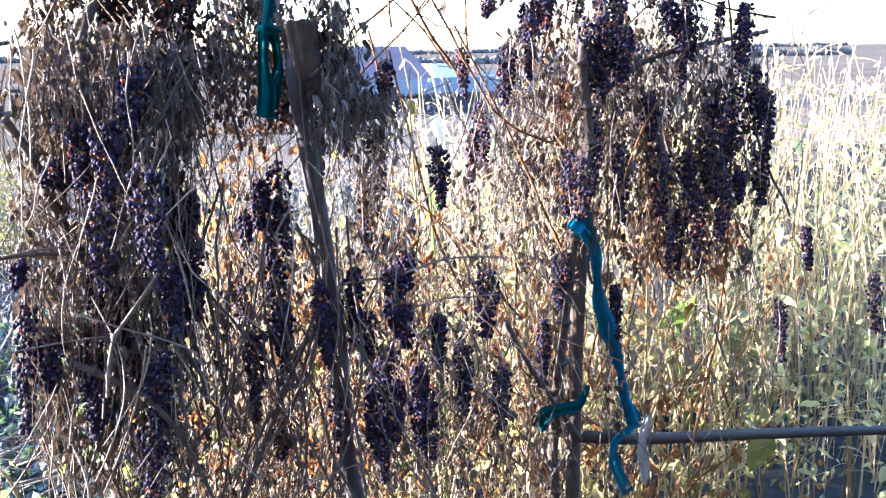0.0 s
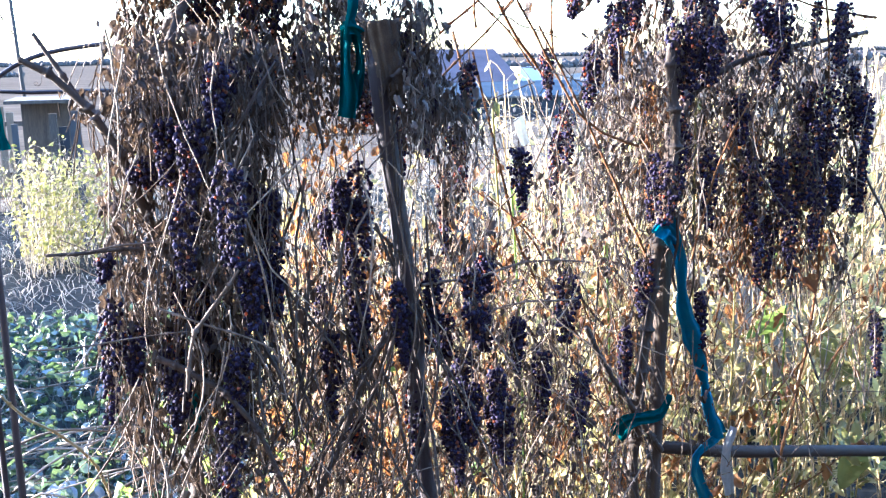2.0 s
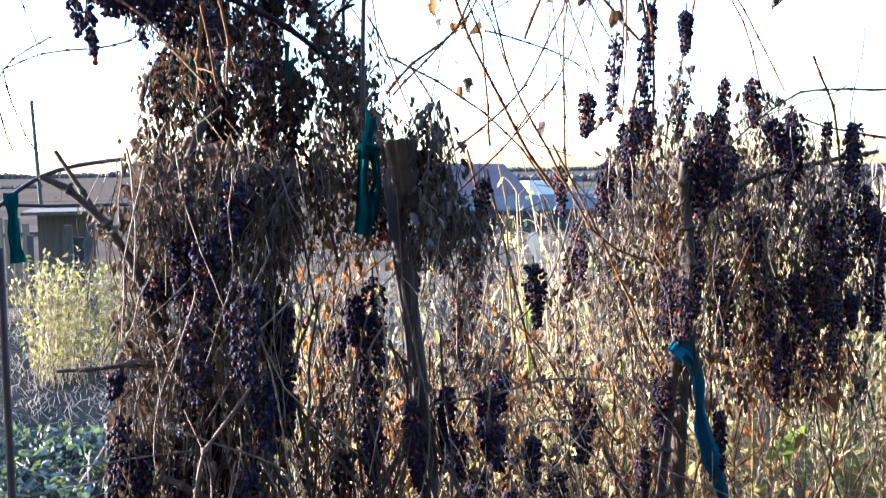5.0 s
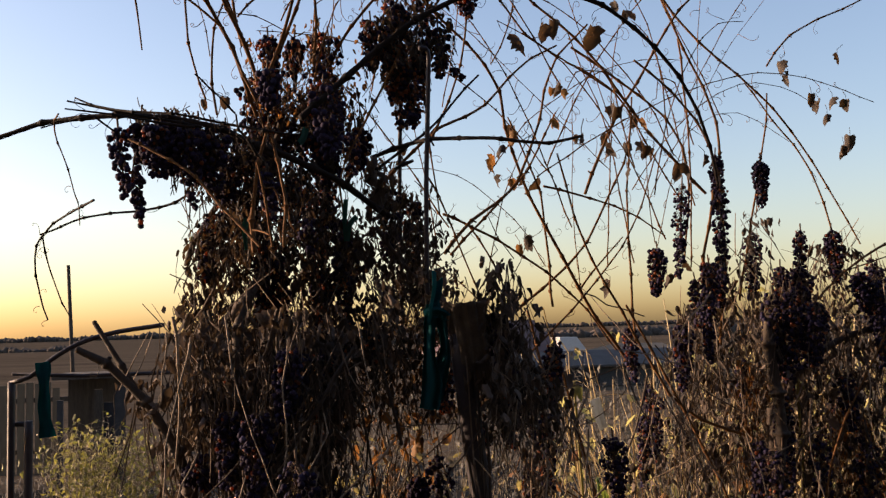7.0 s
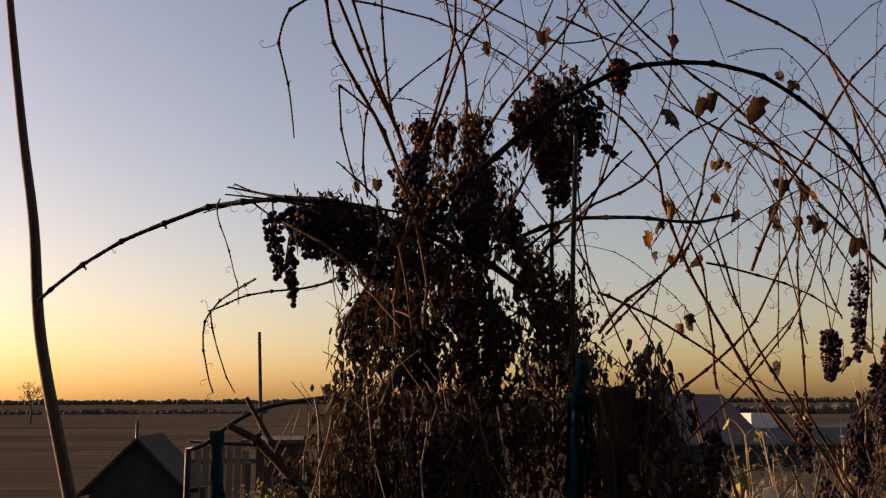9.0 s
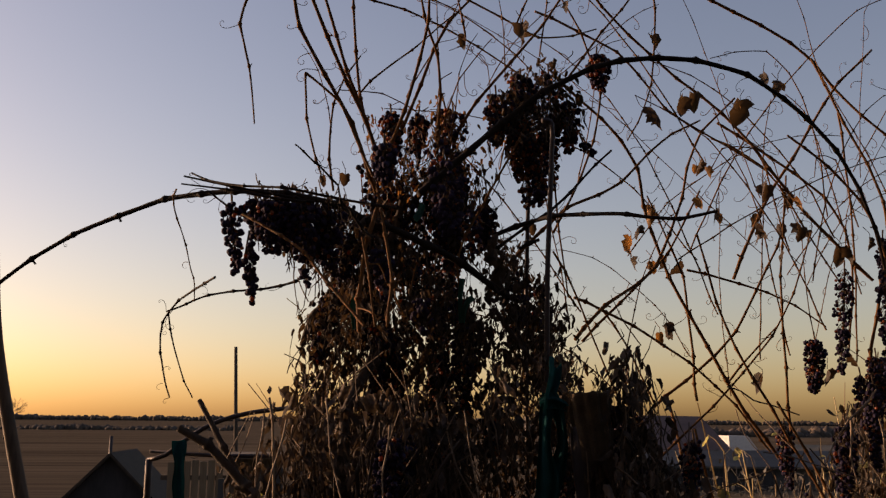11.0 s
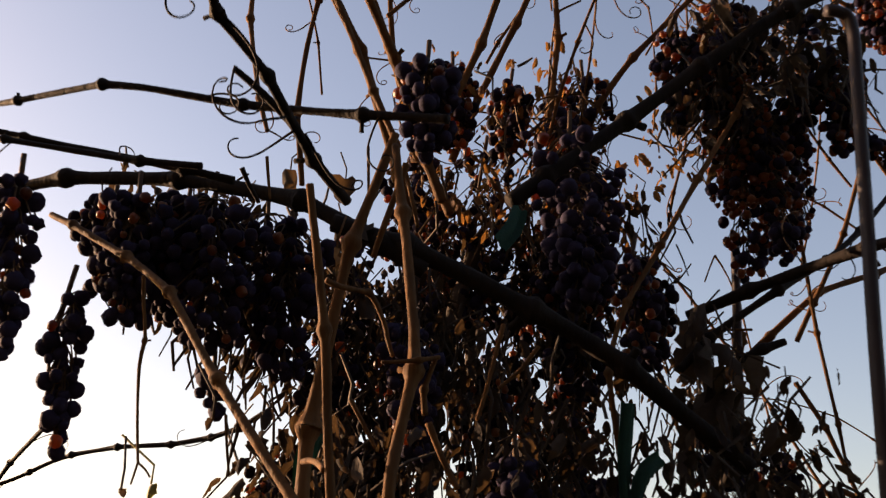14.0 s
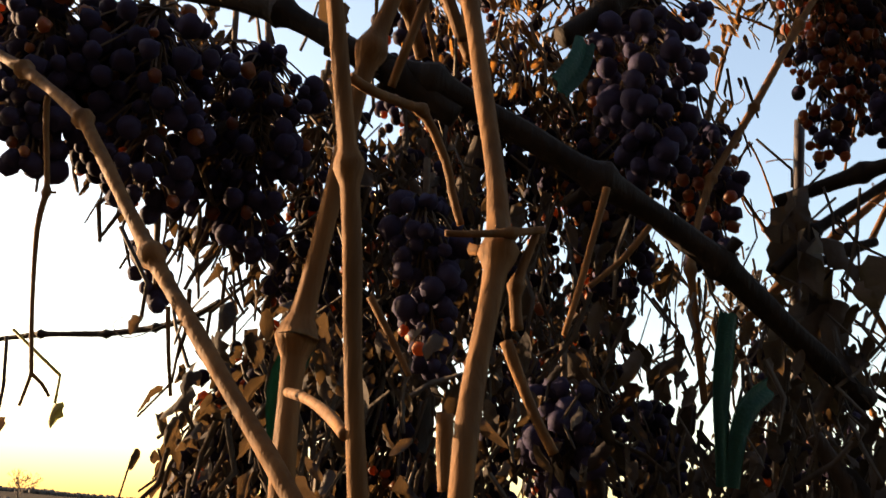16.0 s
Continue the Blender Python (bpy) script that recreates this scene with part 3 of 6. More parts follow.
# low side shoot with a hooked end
cane(vine, 0.0024, 0.0018, (0.123, 2.518, 2.024), (0.091, 2.538, 2.010), (0.060, 2.557, 2.004), (-0.019, 2.586, 1.998), (-0.090, 2.624, 1.991), (-0.131, 2.644, 1.970), (-0.161, 2.653, 1.963), node=0.05, mat=NEAR_BLACK_CANE)
cane(vine, 0.0024, 0.0016, (-0.046, 2.480, 2.010), (-0.089, 2.557, 2.001), (-0.123, 2.605, 1.985), (-0.161, 2.653, 1.963), (-0.170, 2.653, 1.931), (-0.175, 2.653, 1.913), (-0.166, 2.653, 1.870), (-0.160, 2.653, 1.817), (-0.145, 2.653, 1.789), mat=NEAR_BLACK_CANE)
cane(vine, 0.0018, 0.0012, (-0.154, 2.644, 1.960), (-0.149, 2.644, 1.917), (-0.143, 2.644, 1.885), (-0.127, 2.644, 1.846), (-0.115, 2.644, 1.819), (-0.099, 2.644, 1.789), mat=NEAR_BLACK_CANE)
cane(vine, 0.0014, 0.0009, (-0.083, 2.219, 2.116), (-0.101, 2.277, 2.106), (-0.084, 2.297, 2.067), (-0.073, 2.297, 2.024), (-0.068, 2.297, 1.996), (-0.056, 2.297, 1.975), (-0.057, 2.297, 1.942), node=0.05)
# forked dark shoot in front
cane(vine, 0.0022, 0.0013, (0.225, 2.007, 2.007), (0.212, 1.979, 2.017), (0.204, 1.959, 2.021), (0.194, 1.940, 2.031), (0.183, 1.921, 2.037), (0.180, 1.911, 2.043), (0.178, 1.901, 2.054), node=0.04, zig=0.6, mat=NEAR_BLACK_CANE)
cane(vine, 0.0014, 0.001, (0.178, 1.921, 2.059), (0.159, 1.901, 2.077), (0.142, 1.882, 2.083), (0.130, 1.863, 2.093), (0.122, 1.853, 2.095), node=0.03, mat=NEAR_BLACK_CANE)
cane(vine, 0.0017, 0.0013, (0.212, 1.979, 2.016), (0.208, 1.969, 2.024), (0.197, 1.964, 2.034), (0.183, 1.959, 2.039), mat=NEAR_BLACK_CANE)
cane(vine, 0.0024, 0.0016, (0.236, 2.229, 2.152), (0.194, 2.239, 2.250), (0.169, 2.239, 2.295), (0.119, 2.239, 2.333), (0.119, 2.239, 2.289), (0.126, 2.229, 2.232), (0.138, 2.219, 2.181), (0.151, 2.210, 2.148))
# shoots nearest to the path
cane(vine, 0.002, 0.0024, (0.023, 2.210, 2.078), (0.048, 2.191, 2.062), (0.075, 2.171, 2.044), (0.109, 2.142, 2.021), (0.134, 2.113, 1.995), (0.156, 2.094, 1.964), (0.174, 2.075, 1.940), (0.185, 2.056, 1.927), (0.198, 2.046, 1.910), (0.212, 2.036, 1.893), (0.221, 2.027, 1.880), node=0.07, curls=0, zig=0.15)
cane(vine, 0.0024, 0.0036, (0.241, 2.075, 2.078), (0.234, 2.075, 2.051), (0.226, 2.075, 2.025), (0.220, 2.075, 2.000), (0.217, 2.075, 1.965), (0.214, 2.075, 1.933), (0.212, 2.075, 1.913), (0.213, 2.065, 1.892), (0.215, 2.065, 1.875), node=0.13, curls=0, zig=0.15)
cane(vine, 0.0017, 0.0019, (0.214, 1.979, 2.001), (0.217, 1.979, 1.985), (0.220, 1.979, 1.973), (0.222, 1.979, 1.961), (0.225, 1.979, 1.944), (0.228, 1.979, 1.927), (0.229, 1.979, 1.909), (0.231, 1.979, 1.895), (0.233, 1.979, 1.885), (0.235, 1.979, 1.876), node=0.10, curls=0, zig=0.15)
cane(vine, 0.0021, 0.0025, (0.243, 2.046, 2.056), (0.246, 2.036, 2.027), (0.252, 2.027, 2.001), (0.256, 2.017, 1.978), (0.260, 2.007, 1.955), (0.259, 2.007, 1.939), (0.255, 1.998, 1.922), (0.252, 1.998, 1.910), (0.250, 1.988, 1.898), (0.251, 1.988, 1.888), (0.252, 1.988, 1.877), node=0.09, curls=0, zig=0.15)
cane(vine, 0.0021, 0.0018, (0.246, 2.133, 2.091), (0.240, 2.133, 2.067), (0.233, 2.133, 2.042), (0.231, 2.142, 2.037), curls=0, zig=0.15)
cane(vine, 0.0017, 0.0014, (0.241, 2.268, 2.157), (0.248, 2.268, 2.134), (0.253, 2.268, 2.111), curls=0, zig=0.15)
cane(vine, 0.0011, 0.0009, (0.223, 1.988, 1.966), (0.228, 1.988, 1.961), (0.235, 1.998, 1.965), (0.242, 2.007, 1.968), (0.246, 2.007, 1.963), (0.249, 2.007, 1.957), (0.248, 2.007, 1.952), (0.250, 2.007, 1.943), node=0.05, curls=0, zig=0.2)
cane(vine, 0.0014, 0.0012, (0.213, 2.065, 1.910), (0.219, 2.036, 1.909), (0.225, 2.007, 1.904), (0.228, 1.988, 1.898), (0.230, 1.979, 1.893), node=0.2, curls=0, zig=0.2)
cane(vine, 0.0007, 0.0008, (0.246, 1.998, 1.938), (0.253, 1.998, 1.938), (0.268, 2.007, 1.944), node=0.03, curls=0, zig=0.2)
cane(vine, 0.0009, 0.0012, (0.267, 2.007, 1.943), (0.264, 2.007, 1.936), (0.262, 2.007, 1.928), (0.264, 2.007, 1.921), node=0.03, curls=0, zig=0.3)
cane(vine, 0.0022, 0.0017, (0.519, 2.325, 2.285), (0.501, 2.316, 2.248), (0.472, 2.297, 2.195), (0.439, 2.277, 2.136), (0.414, 2.268, 2.089), (0.395, 2.258, 2.055), (0.383, 2.248, 2.032), (0.381, 2.239, 2.006), (0.385, 2.239, 1.974), (0.389, 2.239, 1.944), node=0.08, curls=0, zig=0.2)
cane(vine, 0.0012, 0.0009, (0.299, 2.075, 1.981), (0.296, 2.075, 1.966), (0.293, 2.075, 1.949), (0.288, 2.075, 1.935), curls=0, zig=0.15)
cane(vine, 0.0011, 0.0009, (0.318, 2.094, 1.977), (0.312, 2.094, 1.963), (0.299, 2.094, 1.955), curls=0, zig=0.15)
cane(vine, 0.0011, 0.0009, (0.232, 2.056, 1.936), (0.239, 2.056, 1.925), (0.244, 2.056, 1.916), curls=0, zig=0.15)
cane(vine, 0.0016, 0.0013, (0.266, 2.036, 1.924), (0.269, 2.036, 1.914), (0.273, 2.036, 1.905), (0.279, 2.036, 1.898), curls=0, zig=0.15)
cane(vine, 0.002, 0.0018, (0.252, 2.027, 1.904), (0.252, 2.027, 1.896), (0.253, 2.027, 1.887), curls=0, zig=0.15)
cane(vine, 0.0012, 0.001, (0.463, 2.306, 2.060), (0.475, 2.306, 2.065), (0.488, 2.306, 2.064), (0.500, 2.306, 2.064), curls=0, zig=0.15)
cane(vine, 0.0034, 0.003, (0.516, 2.383, 2.064), (0.531, 2.383, 2.072), (0.554, 2.383, 2.082), node=0.05, curls=0, zig=0.15, mat=NEAR_BLACK_CANE)
# thin dangling shoots
cane(vine, 0.0011, 0.0007, (0.108, 2.142, 2.017), (0.109, 2.142, 2.004), (0.115, 2.142, 1.982), (0.109, 2.142, 1.971), (0.111, 2.142, 1.952), (0.116, 2.142, 1.933), (0.122, 2.142, 1.917), node=0.06, curls=0, zig=0.2)
cane(vine, 0.0007, 0.0005, (0.122, 2.142, 1.917), (0.121, 2.142, 1.911), (0.120, 2.142, 1.906), node=0.2, curls=0, zig=0.2)
cane(vine, 0.0007, 0.0005, (0.122, 2.142, 1.917), (0.127, 2.142, 1.915), (0.129, 2.142, 1.910), node=0.2, curls=0, zig=0.2)
cane(vine, 0.0009, 0.0007, (0.157, 2.171, 1.950), (0.159, 2.171, 1.933), (0.163, 2.171, 1.917), node=0.05, curls=0, zig=0.2)
cane(vine, 0.0011, 0.0008, (0.160, 2.171, 2.109), (0.162, 2.171, 2.095), (0.165, 2.171, 2.081), curls=0, zig=0.15)
cane(vine, 0.0016, 0.0012, (0.154, 2.133, 2.082), (0.159, 2.133, 2.070), (0.162, 2.152, 2.070), curls=0, zig=0.15, mat=NEAR_BLACK_CANE)
cane(vine, 0.0011, 0.0009, (0.217, 2.219, 2.146), (0.220, 2.219, 2.118), (0.221, 2.219, 2.097), curls=0, zig=0.15)

# bunches on the main vine: the ones near the path berry by berry
near = dict(fine=True, singles=True)
bunch(vine, (0.009, 2.184, 2.086), (0.023, 2.186, 1.976), 0.035, 1, 0.8, **near)
bunch(vine, (0.035, 2.238, 2.035), (0.044, 2.239, 1.934), 0.028, 2, 0.9, **near)
bunch(vine, (0.066, 2.233, 2.103), (0.073, 2.233, 2.017), 0.06, 3, 0.8, **near)
bunch(vine, (0.115, 2.239, 2.109), (0.124, 2.242, 2.006), 0.075, 4, 0.9, **near)
bunch(vine, (0.161, 2.284, 2.114), (0.167, 2.290, 2.003), 0.07, 5, 0.9, **near)
for k, (a, b, w) in enumerate([((0.040, 2.269, 2.113), (0.045, 2.270, 2.050), 0.06), ((0.089, 2.276, 2.122), (0.093, 2.276, 2.031), 0.07), ((0.140, 2.302, 2.128), (0.143, 2.304, 2.015), 0.08), ((0.191, 2.355, 2.129), (0.192, 2.355, 1.991), 0.08), ((0.079, 2.275, 2.113), (0.081, 2.275, 2.051), 0.08)]):
    bunch(vine, a, b, w, 50 + k, 0.6, dry=0.1, fine=True)
bunch(vine, (0.126, 2.260, 1.997), (0.133, 2.260, 1.966), 0.020, 6, 0.7, dry=0.0, **near)
bunch(vine, (0.252, 2.246, 2.030), (0.262, 2.248, 1.946), 0.04, 7, 0.8, **near)
bunch(vine, (0.362, 2.280, 2.200), (0.374, 2.270, 2.064), 0.075, 8, 1.0, size=0.0062, dry=0.03, **near)
bunch(vine, (0.256, 2.265, 2.030), (0.264, 2.260, 1.955), 0.036, 13, 0.6, size=0.0056, dry=0.0, **near)
bunch(vine, (0.322, 2.240, 1.945), (0.330, 2.240, 1.890), 0.05, 14, 0.8, size=0.006, dry=0.05, **near)
bunch(vine, (0.361, 2.344, 2.253), (0.374, 2.346, 2.119), 0.07, 9, 0.9, dry=0.5, **near)
bunch(vine, (0.529, 2.420, 2.300), (0.543, 2.420, 2.150), 0.062, 10, 0.9, size=0.0058, dry=0.75, **near)
bunch(vine, (0.418, 2.313, 2.117), (0.420, 2.314, 2.035), 0.04, 11, 0.8, dry=0.5, **near)
bunch(vine, (0.253, 2.200, 2.200), (0.257, 2.200, 2.135), 0.05, 12, 0.9, **near)
for k, (a, b, w) in enumerate([
        ((0.250, 2.431, 2.244), (0.244, 2.410, 2.109), 0.07), ((0.311, 2.452, 2.269), (0.307, 2.432, 2.091), 0.08),
        ((0.383, 2.474, 2.354), (0.388, 2.474, 2.286), 0.045), ((0.345, 2.473, 2.204), (0.344, 2.473, 2.029), 0.09),
        ((0.407, 2.435, 2.196), (0.397, 2.434, 2.036), 0.08), ((0.464, 2.456, 2.155), (0.463, 2.456, 2.074), 0.05),
        ((0.254, 2.391, 2.106), (0.241, 2.390, 1.931), 0.08)] + [((0.205, 2.388, 2.082), (0.193, 2.375, 1.929), 0.07),
        ((0.320, 2.452, 2.049), (0.322, 2.452, 1.892), 0.08), ((0.396, 2.474, 2.042), (0.387, 2.474, 1.894), 0.06),
        ((0.441, 2.475, 1.939), (0.446, 2.475, 1.838), 0.05), ((0.530, 2.477, 2.032), (0.521, 2.477, 1.894), 0.06),
        ((0.580, 2.499, 2.012), (0.579, 2.499, 1.861), 0.06), ((0.174, 2.375, 1.972), (0.148, 2.348, 1.843), 0.06)]):
    bunch(vine, a, b, w, 20 + k, 0.9, dry=0.2, fine=True)
for k, (a, b, w) in enumerate([
        ((0.514, 2.353, 2.384), (0.500, 2.353, 2.252), 0.075), ((0.572, 2.374, 2.404), (0.572, 2.374, 2.236), 0.075),
        ((0.538, 2.353, 2.271), (0.552, 2.354, 2.142), 0.05), ((0.604, 2.355, 2.341), (0.608, 2.355, 2.244), 0.055),
        ((0.677, 2.402, 2.455), (0.683, 2.406, 2.385), 0.055), ((0.630, 2.365, 2.262), (0.665, 2.383, 2.252), 0.02),
        ((0.466, 2.352, 2.348), (0.470, 2.352, 2.257), 0.05)]):
    bunch(vine, a, b, w, 40 + k, 0.85, dry=0.4, fine=True)
for k, (a, b, w) in enumerate([
        ((0.266, 2.050, 1.723), (0.255, 2.050, 1.615), 0.05), ((0.216, 2.050, 1.630), (0.213, 2.050, 1.516), 0.065),
        ((0.259, 1.950, 1.564), (0.264, 1.950, 1.390), 0.072), ((0.194, 2.050, 1.527), (0.193, 2.050, 1.340), 0.06),
        ((0.308, 2.050, 1.382), (0.298, 2.050, 1.249), 0.055), ((0.271, 2.050, 1.231), (0.262, 2.050, 1.083), 0.06),
        ((0.247, 2.050, 1.085), (0.241, 2.050, 0.907), 0.06), ((0.067, 2.100, 1.319), (0.044, 2.100, 1.092), 0.045),
        ((0.099, 2.100, 1.264), (0.092, 2.100, 1.161), 0.05)] + [((0.062, 2.100, 1.399), (0.054, 2.100, 1.350), 0.035),
        ((0.119, 2.150, 1.548), (0.155, 2.150, 1.507), 0.06), ((0.463, 2.150, 1.207), (0.457, 2.150, 1.022), 0.045),
        ((0.502, 2.200, 1.496), (0.495, 2.200, 1.397), 0.04), ((0.632, 2.150, 1.772), (0.642, 2.150, 1.673), 0.06),
        ((0.678, 2.200, 1.677), (0.689, 2.200, 1.600), 0.05), ((0.522, 2.200, 1.338), (0.518, 2.200, 1.141), 0.05),
        ((0.917, 2.300, 1.528), (0.928, 2.300, 1.389), 0.06), ((0.744, 2.200, 1.118), (0.741, 2.200, 0.969), 0.065)] + [((0.740, 2.200, 0.969), (0.736, 2.200, 0.821), 0.035), ((0.833, 2.200, 1.046), (0.845, 2.200, 0.852), 0.065),
        ((0.992, 2.200, 1.263), (0.982, 2.200, 1.113), 0.07), ((1.021, 2.200, 1.039), (1.018, 2.200, 0.888), 0.055),
        ((0.894, 2.250, 1.165), (0.889, 2.250, 1.037), 0.04), ((0.294, 2.300, 1.720), (0.296, 2.300, 1.609), 0.06),
        ((0.415, 2.400, 1.963), (0.406, 2.400, 1.847), 0.05), ((0.234, 2.400, 1.981), (0.225, 2.400, 1.891), 0.06)]):
    bunch(vine, a, b, w, 60 + k, 1.0, dry=0.05)

# ---------------------------------------------------------------- the second vine, on the other post
vine2 = thing("grape_vine", (1.50, 2.62, 0.0), "tangled dry grapevine heavy with shrunken dark bunches", "vine")
cane(vine2, 0.016, 0.012, (1.50, 2.62, -0.05), (1.302, 2.450, 0.557), (1.279, 2.400, 0.859), (1.312, 2.380, 1.263), (1.354, 2.380, 1.519), (1.340, 2.390, 1.680), (1.352, 2.400, 1.760), mat=BARK, name="trunk", zig=0.2)
cane(vine2, 0.009, 0.006, (1.334, 2.400, 1.383), (1.412, 2.420, 1.608), (1.569, 2.450, 1.700), (1.804, 2.500, 1.740), (2.039, 2.550, 1.769), mat=CANE_DARK, name="arm", zig=0.2)
cane(vine2, 0.008, 0.006, (1.348, 2.400, 0.729), (1.170, 2.350, 0.975), (1.083, 2.300, 1.109), mat=BARK, name="arm", zig=0.2)
cane(vine2, 0.004, 0.003, (1.750, 2.450, 0.621), (1.869, 2.500, 0.982), (1.888, 2.500, 1.387), (1.866, 2.500, 1.825), (1.787, 2.500, 2.016))
cane(vine2, 0.0042, 0.0026, (1.221, 2.800, 1.638), (1.084, 2.750, 1.796), (1.010, 2.720, 1.911), (0.928, 2.700, 2.039), (0.857, 2.667, 2.190), (0.831, 2.637, 2.288), (0.771, 2.600, 2.362), (0.670, 2.527, 2.411), (0.603, 2.499, 2.460))
cane(vine2, 0.0038, 0.0022, (0.663, 2.557, 1.912), (0.736, 2.590, 1.987), (0.857, 2.643, 2.070), (0.929, 2.660, 2.216), (0.972, 2.660, 2.370), (1.069, 2.660, 2.475))
cane(vine2, 0.0034, 0.002, (0.887, 2.747, 1.783), (1.064, 2.750, 1.927), (1.163, 2.750, 2.095), (1.211, 2.750, 2.191), (1.226, 2.750, 2.323))
cane(vine2, 0.0038, 0.0024, (1.405, 2.720, 2.073), (1.225, 2.700, 2.243), (1.083, 2.700, 2.425), (0.923, 2.680, 2.539), (0.746, 2.593, 2.644), (0.672, 2.550, 2.716))
cane(vine2, 0.004, 0.0026, (1.085, 2.750, 2.074), (1.173, 2.750, 2.260), (1.259, 2.750, 2.387), (1.356, 2.750, 2.540), (1.463, 2.750, 2.646))
cane(vine2, 0.0036, 0.002, (1.009, 2.700, 2.741), (1.177, 2.720, 2.676), (1.284, 2.740, 2.625), (1.369, 2.760, 2.544), (1.415, 2.740, 2.478), (1.628, 2.760, 2.328), (1.771, 2.780, 2.177), (1.912, 2.780, 1.950))
cane(vine2, 0.003, 0.0018, (0.975, 2.720, 1.795), (0.966, 2.720, 1.963), (0.951, 2.720, 2.082), (0.866, 2.687, 2.247))
cane(vine2, 0.003, 0.0018, (1.179, 2.700, 1.731), (1.175, 2.700, 1.924), (1.176, 2.700, 2.081), (1.196, 2.700, 2.270))
cane(vine2, 0.0028, 0.0016, (0.976, 2.750, 2.093), (1.112, 2.750, 2.060), (1.221, 2.750, 2.021), (1.301, 2.750, 1.968))
cane(vine2, 0.0026, 0.0016, (1.059, 2.750, 1.835), (1.117, 2.750, 1.900), (1.183, 2.750, 1.967))
cane(vine2, 0.004, 0.0026, (1.382, 2.700, 1.690), (1.375, 2.700, 1.885), (1.413, 2.700, 2.055), (1.438, 2.700, 2.242), (1.351, 2.700, 2.441), (1.279, 2.700, 2.597))
cane(vine2, 0.004, 0.0026, (1.401, 2.680, 1.690), (1.426, 2.680, 1.912), (1.407, 2.680, 2.166), (1.319, 2.680, 2.305), (1.190, 2.660, 2.393))
cane(vine2, 0.003, 0.002, (1.460, 2.680, 1.800), (1.530, 2.680, 2.097), (1.561, 2.680, 2.228), (1.574, 2.680, 2.330))
cane(vine2, 0.0026, 0.0018, (1.646, 2.780, 2.433), (1.738, 2.780, 2.532), (1.954, 2.780, 2.632), (2.111, 2.780, 2.717))
cane(vine2, 0.0026, 0.0018, (1.843, 2.780, 1.919), (1.769, 2.780, 2.146), (1.672, 2.780, 2.266), (1.576, 2.780, 2.384))
cane(vine2, 0.0032, 0.0018, (1.279, 2.400, 1.503), (1.138, 2.400, 1.562), (1.067, 2.400, 1.656), (0.988, 2.380, 1.778), (0.900, 2.360, 1.919), (0.842, 2.340, 2.095))
cane(vine2, 0.0024, 0.0014, (0.637, 2.400, 1.580), (0.741, 2.400, 1.651), (0.929, 2.400, 1.823), (1.040, 2.400, 1.963), (1.096, 2.400, 2.115))
cane(vine2, 0.0036, 0.0026, (1.115, 2.600, 1.108), (1.044, 2.600, 1.248), (0.999, 2.600, 1.424), (0.960, 2.600, 1.580), (0.923, 2.600, 1.736))
cane(vine2, 0.0032, 0.0024, (1.329, 2.400, 1.162), (1.192, 2.400, 1.449), (1.109, 2.400, 1.610), (1.010, 2.400, 1.789))
cane(vine2, 0.0036, 0.002, (2.018, 2.500, 1.932), (1.789, 2.500, 1.929), (1.671, 2.480, 1.891), (1.526, 2.460, 1.798), (1.402, 2.440, 1.688))
cane(vine2, 0.0036, 0.002, (2.022, 2.500, 1.805), (1.826, 2.500, 1.835), (1.706, 2.480, 1.869))
cane(vine2, 0.0028, 0.0016, (1.356, 2.300, 1.248), (1.432, 2.300, 1.497), (1.529, 2.300, 1.650), (1.597, 2.300, 1.764))
